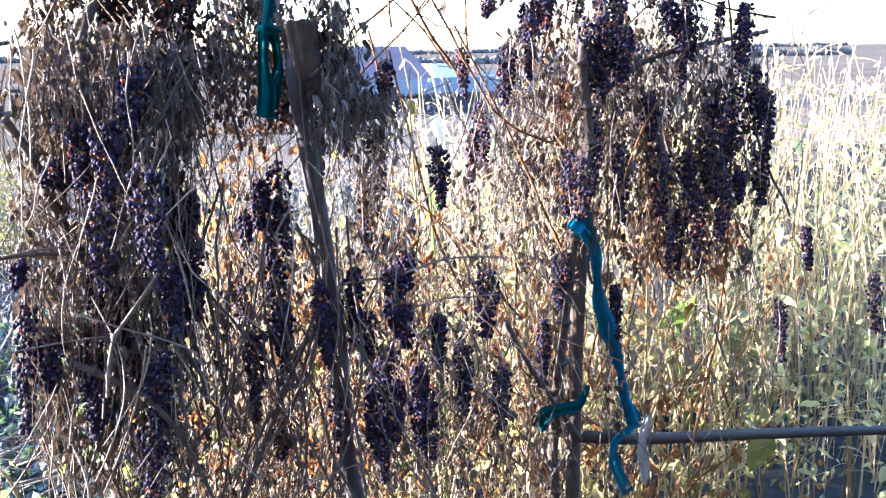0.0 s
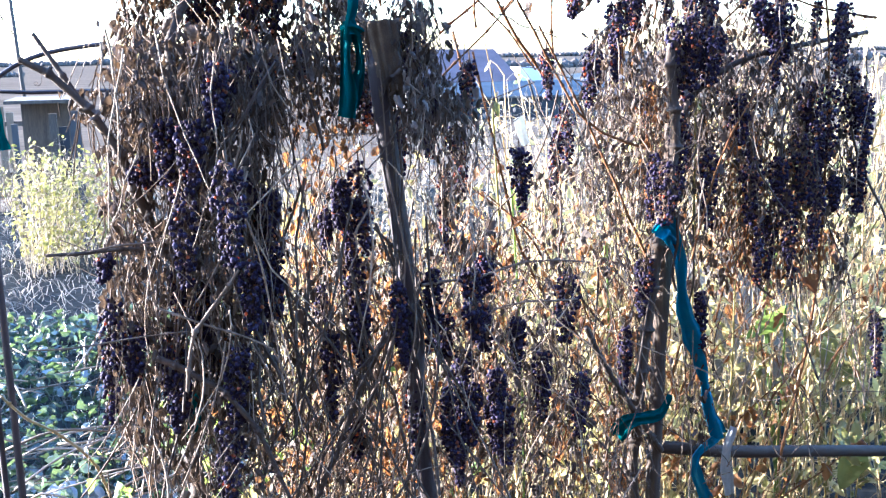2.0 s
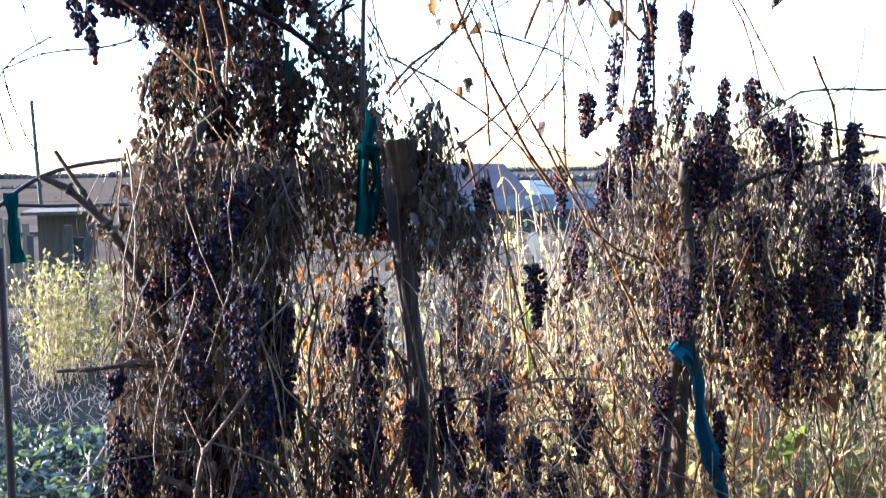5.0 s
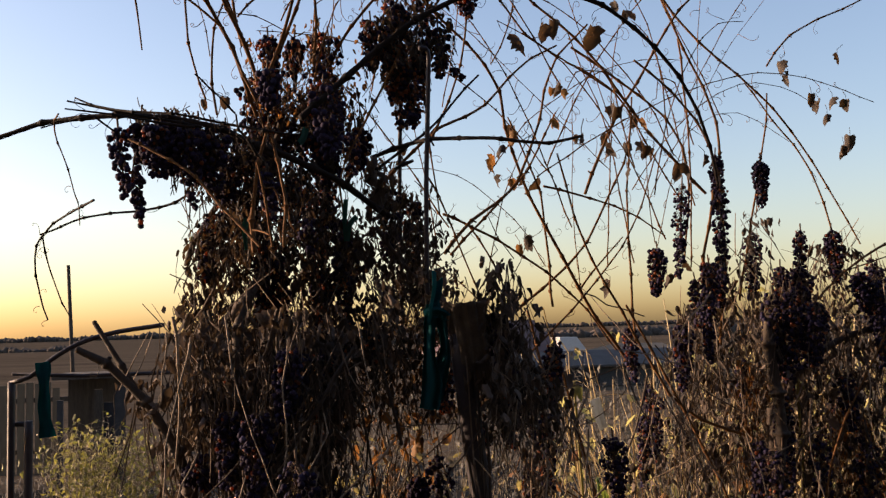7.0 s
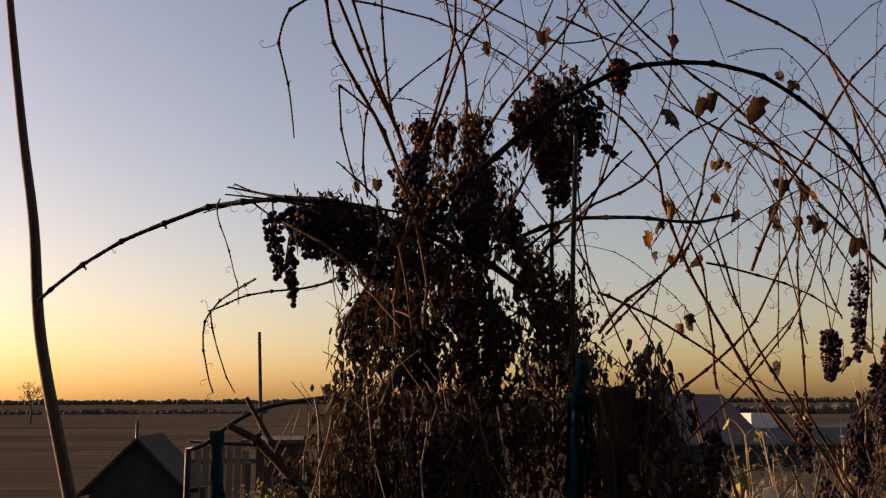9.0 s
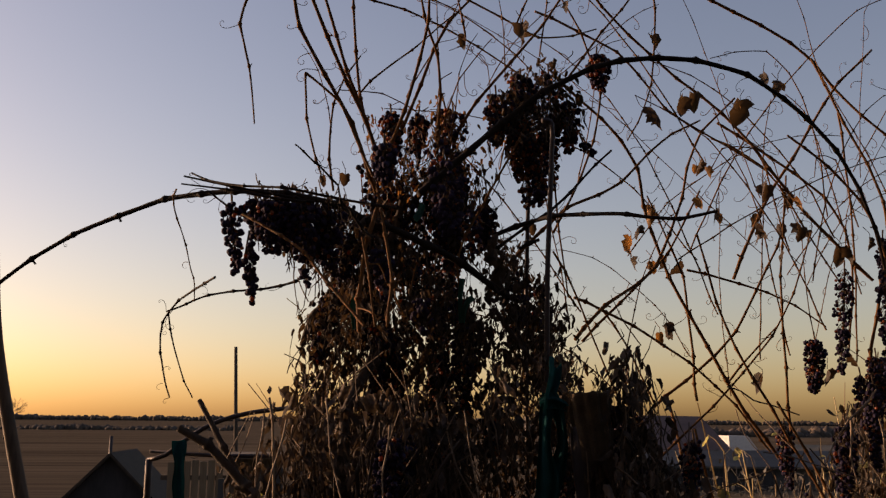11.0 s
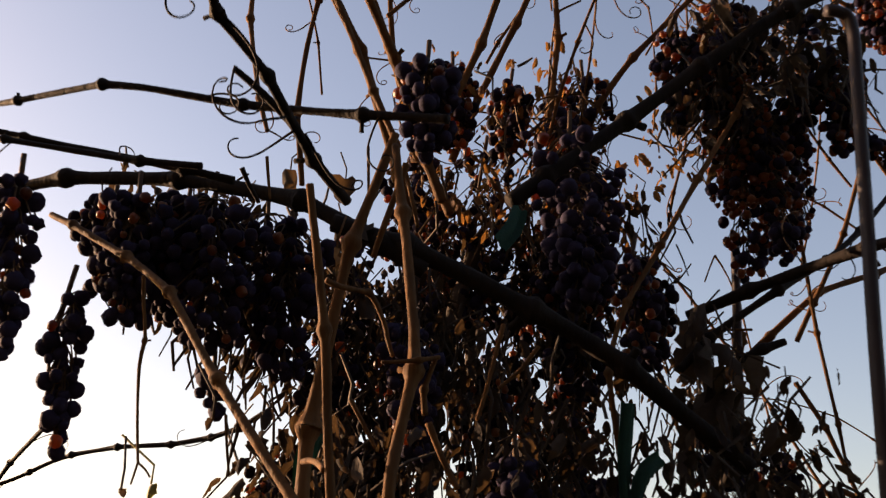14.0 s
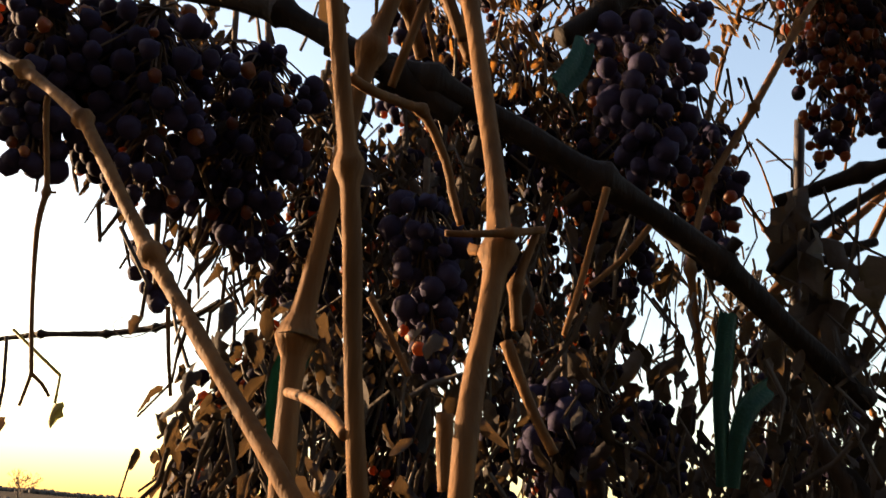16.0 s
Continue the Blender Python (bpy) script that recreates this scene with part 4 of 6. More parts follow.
for k, (a, b, w) in enumerate([
        ((1.362, 2.400, 1.805), (1.361, 2.400, 1.623), 0.06), ((1.439, 2.400, 1.779), (1.452, 2.400, 1.642), 0.07),
        ((1.675, 2.450, 1.808), (1.688, 2.450, 1.692), 0.08), ((1.315, 2.350, 1.477), (1.310, 2.350, 1.323), 0.09),
        ((1.449, 2.380, 1.496), (1.451, 2.380, 1.296), 0.055), ((1.580, 2.400, 1.496), (1.588, 2.400, 1.299), 0.07),
        ((1.691, 2.400, 1.379), (1.717, 2.400, 1.143), 0.05), ((1.743, 2.420, 1.517), (1.758, 2.420, 1.336), 0.08),
        ((1.820, 2.420, 1.642), (1.835, 2.420, 1.442), 0.06)] + [((1.911, 2.450, 1.683), (1.926, 2.450, 1.494), 0.075),
        ((1.917, 2.420, 1.446), (1.932, 2.420, 1.305), 0.06), ((1.283, 2.380, 1.237), (1.273, 2.380, 1.098), 0.06),
        ((1.553, 2.420, 1.619), (1.570, 2.420, 1.495), 0.06), ((1.781, 2.450, 1.642), (1.801, 2.450, 1.513), 0.07),
        ((1.239, 2.400, 1.067), (1.238, 2.400, 0.893), 0.04), ((1.449, 2.400, 1.135), (1.458, 2.400, 0.988), 0.035),
        ((2.087, 2.500, 1.013), (2.110, 2.500, 0.801), 0.05), ((2.451, 2.500, 1.042), (2.476, 2.500, 0.840), 0.06)] + [((2.170, 2.500, 1.208), (2.194, 2.500, 1.070), 0.04), ((1.247, 2.400, 2.044), (1.241, 2.400, 1.823), 0.045),
        ((1.351, 2.400, 2.099), (1.348, 2.400, 1.995), 0.04), ((1.451, 2.420, 1.864), (1.449, 2.420, 1.729), 0.06),
        ((1.329, 2.700, 2.096), (1.304, 2.700, 1.857), 0.05), ((1.521, 2.700, 1.970), (1.509, 2.700, 1.800), 0.06),
        ((1.427, 2.700, 2.169), (1.428, 2.700, 2.026), 0.04), ((1.683, 2.450, 1.867), (1.694, 2.450, 1.697), 0.08)]):
    bunch(vine2, a, b, w, 120 + k, 1.0, dry=0.15)


# ---------------------------------------------------------------- dead growth hanging in the vines
def dead_stems(parent, seed, n, box_lo, box_hi, mat, length=(0.12, 0.5), lean=0.35, r=(0.0008, 0.0024), label="", flat=0.15):
    """Thin broken stems hanging and crossing at random."""
    rng = random.Random(seed)
    b = Buf()
    for _ in range(n):
        p = np.array([rng.uniform(a, c) for a, c in zip(box_lo, box_hi)])
        ln = rng.uniform(*length)
        d = np.array([rng.gauss(0, lean), rng.gauss(0, lean * 0.6), -1.0])
        if rng.random() < flat:
            d = np.array([rng.uniform(-1, 1), rng.uniform(-0.3, 0.3), rng.uniform(-0.5, 0.5)])
        d /= np.linalg.norm(d)
        pts = [p]
        for i in range(5):
            d = d + np.array([rng.gauss(0, 0.18), rng.gauss(0, 0.12), rng.gauss(0, 0.1)])
            d /= np.linalg.norm(d)
            pts.append(pts[-1] + d * ln / 5)
        r0 = rng.uniform(*r)
        tube(b, spline(pts, ln / 9), r0, 4, False)
    return part("stem_tangle", b, mat, parent, label, kind="stuff")


def tatters(parent, seed, columns, mat, stem_mat, density=1.0, size=(0.012, 0.032), name="leaf_litter", stems=0.38, reach=(0.03, 0.14)):
    """Shrivelled leaf shreds and broken stems hanging in dense columns: each column from top to bottom, with its width."""
    rng = random.Random(seed)
    l, s = Buf(), Buf()
    for top, bottom, width in columns:
        top, bottom = np.array(top), np.array(bottom)
        ln = np.linalg.norm(bottom - top)
        n = int(density * ln * width * 16000) + 4
        for _ in range(n):
            u = rng.random()
            a = top + (bottom - top) * u + np.array([max(-0.5, min(0.5, rng.gauss(0, 0.3))) * width, max(-0.05, min(0.05, rng.gauss(0, 0.03))), 0])
            if rng.random() > stems:
                leaf(l, a, rng, rng.uniform(*size), 2.6, 1.0, plain=rng.random() < 0.7)
            else:
                d = np.array([rng.gauss(0, 0.28), rng.gauss(0, 0.2), -1.0 if rng.random() < 0.85 else 0.3])
                d *= rng.uniform(*reach) / np.linalg.norm(d)
                k = np.array([rng.gauss(0, 0.006), rng.gauss(0, 0.006), 0])
                r0 = rng.uniform(0.0006, 0.0016)
                tube(s, [a, a + d * 0.5 + k, a + d], [r0, r0, r0 * 0.7], 3, False)
    part(name, l, mat, parent, kind="stuff")
    part("stem_litter", s, stem_mat, parent, kind="stuff")


# dark leaf and bark colours put the inner shade into the mass
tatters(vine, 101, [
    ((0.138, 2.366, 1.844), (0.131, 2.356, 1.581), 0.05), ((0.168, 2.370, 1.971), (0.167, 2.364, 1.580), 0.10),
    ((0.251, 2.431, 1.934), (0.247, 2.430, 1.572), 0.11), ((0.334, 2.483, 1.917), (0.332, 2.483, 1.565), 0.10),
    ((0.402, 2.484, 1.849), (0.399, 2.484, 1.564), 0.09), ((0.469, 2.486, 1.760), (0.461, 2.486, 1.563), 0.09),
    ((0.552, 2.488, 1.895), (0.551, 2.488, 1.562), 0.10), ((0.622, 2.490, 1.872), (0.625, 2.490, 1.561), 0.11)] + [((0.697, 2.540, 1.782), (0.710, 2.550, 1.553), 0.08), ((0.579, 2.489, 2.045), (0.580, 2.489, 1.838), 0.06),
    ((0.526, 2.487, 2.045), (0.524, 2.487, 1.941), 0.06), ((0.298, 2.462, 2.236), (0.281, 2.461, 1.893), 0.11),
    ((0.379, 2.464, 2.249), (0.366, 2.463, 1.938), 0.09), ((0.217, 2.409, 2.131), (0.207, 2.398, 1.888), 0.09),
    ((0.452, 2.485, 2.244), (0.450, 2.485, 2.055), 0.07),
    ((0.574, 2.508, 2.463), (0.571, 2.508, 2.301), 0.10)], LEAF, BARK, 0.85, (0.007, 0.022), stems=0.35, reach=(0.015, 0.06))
tatters(vine, 102, [
    ((0.140, 2.150, 1.781), (0.133, 2.150, 1.607), 0.07), ((0.180, 2.150, 1.743), (0.184, 2.150, 1.505), 0.08),
    ((0.219, 2.120, 1.626), (0.194, 2.120, 1.197), 0.09), ((0.274, 2.100, 1.798), (0.248, 2.100, 1.304), 0.09),
    ((0.336, 2.150, 1.762), (0.304, 2.150, 1.287), 0.09), ((0.290, 2.100, 1.321), (0.257, 2.100, 0.861), 0.11),
    ((0.383, 2.200, 1.742), (0.357, 2.200, 1.361), 0.06), ((0.088, 2.150, 1.510), (0.059, 2.120, 1.168), 0.06),
    ((0.126, 2.150, 1.427), (0.101, 2.120, 1.142), 0.07), ((0.466, 2.200, 1.331), (0.449, 2.200, 0.782), 0.06)] + [((0.409, 2.200, 1.312), (0.379, 2.200, 0.793), 0.08), ((0.539, 2.200, 1.326), (0.508, 2.200, 0.772), 0.08),
    ((0.633, 2.160, 1.772), (0.653, 2.160, 1.549), 0.06), ((0.701, 2.200, 1.665), (0.747, 2.200, 1.508), 0.07),
    ((0.752, 2.250, 1.515), (0.758, 2.250, 1.276), 0.06), ((0.764, 2.250, 1.152), (0.757, 2.250, 0.816), 0.06),
    ((0.855, 2.250, 1.143), (0.864, 2.250, 0.828), 0.06), ((0.956, 2.300, 1.121), (0.963, 2.300, 0.651), 0.06),
    ((1.055, 2.300, 1.058), (1.072, 2.300, 0.692), 0.05), ((0.034, 2.200, 1.686), (0.067, 2.180, 1.607), 0.06)], SHRED, TWIG, 0.46, (0.010, 0.030), stems=0.35, reach=(0.04, 0.16))
tatters(vine, 103, [
    ((0.479, 2.400, 1.617), (0.467, 2.400, 1.266), 0.10), ((0.550, 2.400, 1.592), (0.542, 2.400, 1.273), 0.09),
    ((0.632, 2.400, 1.330), (0.622, 2.400, 0.800), 0.14), ((0.894, 2.500, 1.324), (0.894, 2.500, 0.957), 0.16),
    ((0.774, 2.400, 1.002), (0.772, 2.400, 0.663), 0.10)], RUST, TWIG, 0.22, name="rusty_leaf_litter")
tatters(vine2, 104, [
    ((1.363, 2.420, 1.818), (1.360, 2.420, 1.252), 0.08), ((1.476, 2.450, 1.781), (1.497, 2.450, 1.296), 0.08),
    ((1.582, 2.450, 1.740), (1.622, 2.450, 1.288), 0.09), ((1.699, 2.480, 1.796), (1.764, 2.480, 1.184), 0.09),
    ((1.809, 2.480, 1.698), (1.826, 2.480, 1.302), 0.08), ((1.924, 2.480, 1.682), (1.972, 2.480, 1.293), 0.08),
    ((1.291, 2.420, 1.229), (1.268, 2.420, 0.576), 0.07), ((1.195, 2.400, 1.014), (1.193, 2.400, 0.597), 0.06),
    ((1.462, 2.450, 1.033), (1.507, 2.450, 0.525), 0.07), ((1.360, 2.450, 2.001), (1.377, 2.450, 1.730), 0.06),
    ((1.470, 2.450, 1.880), (1.472, 2.450, 1.701), 0.07), ((1.721, 2.500, 1.871), (1.724, 2.500, 1.682), 0.12)], SHRED, TWIG, 0.34, (0.010, 0.030), stems=0.35, reach=(0.04, 0.16))
tatters(vine2, 105, [
    ((1.628, 2.520, 1.542), (1.674, 2.520, 1.136), 0.14), ((1.376, 2.520, 1.660), (1.374, 2.520, 1.364), 0.08),
    ((1.846, 2.550, 1.504), (1.861, 2.550, 1.099), 0.14), ((1.323, 2.550, 1.019), (1.322, 2.550, 0.573), 0.10)], RUST, TWIG, 0.6, name="rusty_leaf_litter")
dead_stems(vine, 5, 26, (0.2, 2.06, 1.3), (0.44, 2.22, 1.80), BARK, (0.2, 0.5), 0.12, (0.0015, 0.004), flat=0.0)
dead_stems(vine2, 6, 20, (1.0, 2.34, 1.2), (1.95, 2.5, 1.75), BARK, (0.2, 0.5), 0.16, (0.0015, 0.0036), flat=0.0)
dead_stems(vine, 1, 80, (0.05, 2.02, 1.05), (0.38, 2.3, 1.80), TWIG, (0.12, 0.4), 0.22, (0.0006, 0.0017), flat=0.0)
dead_stems(vine, 2, 120, (0.36, 2.05, 0.85), (1.15, 2.35, 1.72), TWIG, (0.1, 0.4), 0.28, (0.0006, 0.0016))
dead_stems(vine, 3, 26, (0.42, 2.05, 1.0), (0.66, 2.2, 1.55), BARK, (0.3, 0.7), 0.16, (0.0012, 0.0034), flat=0.0)
dead_stems(vine2, 4, 170, (0.95, 2.3, 0.8), (2.1, 2.6, 1.85), TWIG, (0.1, 0.4), 0.3, (0.0006, 0.0018))

tatters(vine2, 106, [
    ((1.357, 2.730, 1.802), (1.323, 2.730, 1.361), 0.10), ((1.441, 2.730, 1.915), (1.431, 2.730, 1.355), 0.10),
    ((1.568, 2.760, 1.801), (1.561, 2.760, 1.343), 0.10), ((1.701, 2.780, 1.859), (1.673, 2.780, 1.334), 0.10),
    ((1.825, 2.780, 1.919), (1.808, 2.780, 1.327), 0.10), ((1.758, 2.780, 1.949), (1.896, 2.780, 1.919), 0.06)], LEAF, TWIG, 0.5)


def more_bunches(parent, seed, n, lo, hi, dry=0.2):
    rng = random.Random(seed)
    for k in range(n):
        top = [rng.uniform(a, c) for a, c in zip(lo, hi)]
        ln = rng.uniform(0.08, 0.19)
        bunch(parent, top, (top[0] + rng.uniform(-0.012, 0.012), top[1], top[2] - ln), rng.uniform(0.032, 0.06), seed + k, rng.uniform(0.6, 0.95), dry=dry)


more_bunches(vine, 300, 24, (0.15, 2.08, 1.1), (0.355, 2.24, 1.78), 0.07)
more_bunches(vine, 400, 11, (0.19, 2.44, 1.95), (0.44, 2.56, 2.28), 0.8)
more_bunches(vine, 430, 5, (0.49, 2.34, 2.27), (0.60, 2.44, 2.39), 0.8)
more_bunches(vine2, 460, 20, (1.05, 2.5, 1.5), (1.95, 2.7, 1.97), 0.3)
more_bunches(vine, 340, 13, (0.46, 2.12, 1.05), (0.98, 2.3, 1.55), 0.08)
more_bunches(vine2, 370, 20, (1.05, 2.34, 1.3), (1.95, 2.46, 1.88), 0.15)
more_bunches(vine, 480, 13, (0.16, 2.36, 1.70), (0.48, 2.48, 1.98), 0.35)
more_bunches(vine, 520, 7, (0.58, 2.32, 1.45), (0.82, 2.46, 1.76), 0.4)
more_bunches(vine, 560, 9, (0.42, 2.06, 0.98), (0.82, 2.2, 1.36), 0.15)
# thick shreds round the post top, over the low arm and at the foot of the fork
tatters(vine, 113, [
    ((0.618, 2.10, 1.87), (0.632, 2.10, 1.62), 0.07), ((0.655, 2.12, 1.84), (0.672, 2.12, 1.62), 0.07), ((0.700, 2.14, 1.70), (0.745, 2.14, 1.57), 0.08),
    ((0.535, 2.16, 1.86), (0.525, 2.16, 1.72), 0.07), ((0.450, 2.18, 1.84), (0.445, 2.18, 1.70), 0.06), ((0.600, 2.07, 1.72), (0.612, 2.06, 1.58), 0.05)], SHRED, TWIG, 0.75, (0.010, 0.028), stems=0.3, reach=(0.03, 0.1))
# darker leaf and bark than above: shade of the depth, given as colour
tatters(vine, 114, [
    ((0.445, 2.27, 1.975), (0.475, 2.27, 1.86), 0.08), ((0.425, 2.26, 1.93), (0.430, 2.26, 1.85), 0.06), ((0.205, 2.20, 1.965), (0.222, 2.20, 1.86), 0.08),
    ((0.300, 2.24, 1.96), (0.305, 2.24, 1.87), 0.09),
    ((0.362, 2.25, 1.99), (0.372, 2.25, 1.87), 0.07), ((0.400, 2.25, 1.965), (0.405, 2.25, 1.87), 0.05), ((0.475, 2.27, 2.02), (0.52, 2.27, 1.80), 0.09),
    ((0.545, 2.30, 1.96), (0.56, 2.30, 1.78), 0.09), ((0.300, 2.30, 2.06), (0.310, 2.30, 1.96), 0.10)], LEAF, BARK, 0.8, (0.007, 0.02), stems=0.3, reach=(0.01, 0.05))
# curled leaves that close the mass down to the ground growth, and shreds in the high fruit; their dark colours put in
# the shade
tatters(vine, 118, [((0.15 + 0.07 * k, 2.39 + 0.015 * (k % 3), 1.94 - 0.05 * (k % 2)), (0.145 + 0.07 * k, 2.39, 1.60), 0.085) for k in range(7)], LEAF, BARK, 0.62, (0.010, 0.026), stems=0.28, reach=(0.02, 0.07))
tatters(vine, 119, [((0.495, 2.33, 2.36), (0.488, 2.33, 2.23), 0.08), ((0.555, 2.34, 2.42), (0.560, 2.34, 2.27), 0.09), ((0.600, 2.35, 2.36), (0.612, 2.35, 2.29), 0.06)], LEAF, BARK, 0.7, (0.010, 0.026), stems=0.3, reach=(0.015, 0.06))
# brown leaf curtains behind the fruit
tatters(vine, 115, [((0.12 + 0.055 * k, 2.21 + 0.012 * (k % 3), 1.80 - 0.03 * (k % 2)), (0.09 + 0.055 * k, 2.19, 1.0 - 0.08 * (k % 3)), 0.09) for k in range(5)], SHRED, TWIG, 0.42, (0.012, 0.034), stems=0.3, reach=(0.04, 0.16))
tatters(vine, 116, [((0.50 + 0.09 * k, 2.38, 1.50 - 0.10 * (k % 3)), (0.49 + 0.09 * k, 2.38, 0.75), 0.09) for k in range(7)], SHRED, TWIG, 0.22, (0.012, 0.034), name="rusty_leaf_litter", stems=0.35, reach=(0.04, 0.16))
tatters(vine2, 117, [((1.25 + 0.10 * k, 2.54, 1.80 - 0.07 * (k % 3)), (1.27 + 0.10 * k, 2.54, 1.20 - 0.12 * (k % 2)), 0.11) for k in range(8)], SHRED, TWIG, 0.26, (0.012, 0.034), stems=0.3, reach=(0.04, 0.16))
# long stems bundled along the leaning post
rng = random.Random(77)
for k in range(8):
    b = Buf()
    u = rng.random()
    a, c = np.array((0.568, 2.090, 1.650)), np.array((0.480, 2.070, 0.839))
    a = a + np.array([rng.uniform(-0.03, 0.035), rng.uniform(-0.01, 0.02), rng.uniform(-0.25, 0.12)])
    c = c + np.array([rng.gauss(-0.01, 0.09), rng.uniform(-0.03, 0.03), rng.uniform(-0.2, 0.15)])
    m = np.array((0.597, 2.080, 1.258)) + np.array([rng.gauss(0, 0.018), rng.uniform(-0.02, 0.02), rng.uniform(-0.05, 0.05)])
    cane_buf(b, [a, (a + m) / 2 + np.array([rng.gauss(0, 0.008), 0, 0]), m, (m + c) / 2 + np.array([rng.gauss(0, 0.015), 0, 0]), c], rng.uniform(0.0012, 0.0030), rng.uniform(0.001, 0.0022), rng, 0.11, 5, 0.02)
    part("long_stem", b, TWIG if k % 4 == 0 else BARK, vine)
# pale crooked twigs hanging in front
def pale_twigs(parent, seed, n, lo, hi):
    rng = random.Random(seed)
    for _ in range(n):
        b = Buf()
        p = np.array([rng.uniform(a, c) for a, c in zip(lo, hi)])
        d = np.array([rng.gauss(0, 0.3), rng.gauss(0, 0.08), -1.0])
        pts, ln = [p], rng.uniform(0.1, 0.34)
        for i in range(4):
            d = d / np.linalg.norm(d) + np.array([rng.gauss(0, 0.22), rng.gauss(0, 0.05), rng.gauss(0, 0.1)])
            pts.append(pts[-1] + d / np.linalg.norm(d) * ln / 4)
        r0 = rng.uniform(0.0008, 0.002)
        cane_buf(b, pts, r0, r0 * 0.6, rng, 0.05, 5, 0.012, 0.8)
        part("twig", b, PALE_TWIG, parent)


pale_twigs(vine, 501, 30, (0.06, 1.98, 1.05), (0.42, 2.1, 1.80))
pale_twigs(vine, 502, 30, (0.44, 2.04, 1.0), (1.02, 2.16, 1.66))
pale_twigs(vine2, 503, 28, (1.0, 2.28, 0.95), (1.95, 2.4, 1.85))
# single twigs that stand out
cane(vine, 0.006, 0.0042, (0.133, 2.060, 1.218), (0.245, 2.040, 1.147), (0.306, 2.030, 1.050), (0.348, 2.020, 0.927), mat=CANE_DARK, curls=0)
cane(vine, 0.0026, 0.0034, (0.277, 2.000, 1.374), (0.224, 2.000, 1.308), (0.186, 2.000, 1.248), (0.179, 2.000, 1.169), mat=TWIG, curls=0)
cane(vine, 0.002, 0.0014, (0.139, 2.020, 1.317), (0.222, 2.000, 1.279), (0.314, 2.000, 1.244), (0.358, 2.000, 1.154), mat=TWIG, curls=0)
cane(vine, 0.0016, 0.0011, (-0.068, 2.020, 1.265), (0.007, 2.020, 1.260), (0.086, 2.020, 1.269), (0.188, 2.020, 1.270), mat=TWIG, curls=0)
cane(vine, 0.002, 0.0014, (0.290, 1.980, 1.473), (0.315, 1.980, 1.377), (0.331, 1.980, 1.256), (0.344, 1.980, 1.142), mat=TWIG, curls=0)
cane(vine, 0.0016, 0.0012, (0.368, 2.000, 1.168), (0.326, 2.000, 1.117), (0.316, 2.000, 1.201), (0.290, 2.000, 1.245), mat=TWIG, curls=0)
cane(vine, 0.0018, 0.0014, (0.248, 2.000, 1.251), (0.228, 2.000, 1.162), (0.198, 2.000, 1.085), (0.159, 2.000, 0.998), mat=TWIG, curls=0)
cane(vine, 0.004, 0.003, (0.213, 2.140, 1.385), (0.146, 2.120, 1.403), (0.063, 2.100, 1.406), (-0.034, 2.100, 1.405), mat=BARK, curls=0)
cane(vine, 0.0024, 0.0016, (0.203, 2.080, 1.419), (0.118, 2.060, 1.423), (0.038, 2.060, 1.415), mat=TWIG, curls=0)
cane(vine, 0.002, 0.0014, (0.514, 2.020, 1.462), (0.486, 2.020, 1.424), (0.505, 2.020, 1.381), (0.473, 2.020, 1.353), mat=TWIG, curls=0)
cane(vine, 0.0022, 0.0016, (0.986, 2.150, 1.219), (0.877, 2.120, 1.233), (0.803, 2.120, 1.230), (0.737, 2.120, 1.189), mat=TWIG, curls=0)
cane(vine, 0.003, 0.0018, (0.638, 2.120, 1.290), (0.750, 2.140, 1.288), (0.893, 2.160, 1.309), (1.022, 2.160, 1.294), mat=TWIG, curls=0)
# finer shoots crossing above
cane(vine2, 0.0026, 0.0018, (0.575, 2.498, 2.586), (0.775, 2.573, 2.531), (0.904, 2.640, 2.430), (1.010, 2.660, 2.381), (1.138, 2.680, 2.318))
cane(vine2, 0.0026, 0.0018, (0.602, 2.459, 2.383), (0.691, 2.500, 2.514), (0.804, 2.567, 2.662), (0.869, 2.593, 2.758))
cane(vine2, 0.0022, 0.0014, (0.859, 2.590, 2.701), (0.865, 2.595, 2.595), (0.840, 2.587, 2.432), (0.784, 2.563, 2.336))
cane(vine2, 0.0024, 0.0016, (1.026, 2.700, 2.392), (1.154, 2.700, 2.321), (1.273, 2.700, 2.127), (1.348, 2.700, 2.016))
cane(vine2, 0.0032, 0.0022, (1.050, 2.720, 2.435), (1.213, 2.720, 2.332), (1.319, 2.720, 2.246), (1.359, 2.720, 2.113), (1.337, 2.720, 1.912))
cane(vine2, 0.002, 0.0014, (0.591, 2.439, 2.271), (0.605, 2.439, 2.119), (0.622, 2.440, 1.982))
cane(vine2, 0.0026, 0.0018, (1.366, 2.750, 2.483), (1.379, 2.750, 2.298), (1.383, 2.750, 2.118), (1.372, 2.750, 1.888))
cane(vine2, 0.003, 0.002, (0.666, 2.565, 1.999), (0.803, 2.647, 1.956), (0.948, 2.700, 1.882), (1.058, 2.720, 1.793), (1.148, 2.740, 1.686))
cane(vine2, 0.0022, 0.0016, (0.750, 2.640, 1.978), (0.807, 2.667, 1.907), (0.832, 2.679, 1.858), (0.875, 2.699, 1.785))
cane(vine2, 0.003, 0.002, (0.688, 2.595, 1.912), (0.774, 2.633, 1.992), (0.905, 2.680, 2.115), (0.985, 2.680, 2.261))
cane(vine2, 0.0022, 0.0014, (0.608, 2.499, 2.082), (0.660, 2.510, 1.990), (0.694, 2.528, 1.907), (0.757, 2.560, 1.782))
cane(vine2, 0.0032, 0.0024, (0.942, 2.800, 1.790), (0.971, 2.800, 1.665), (1.003, 2.800, 1.536))
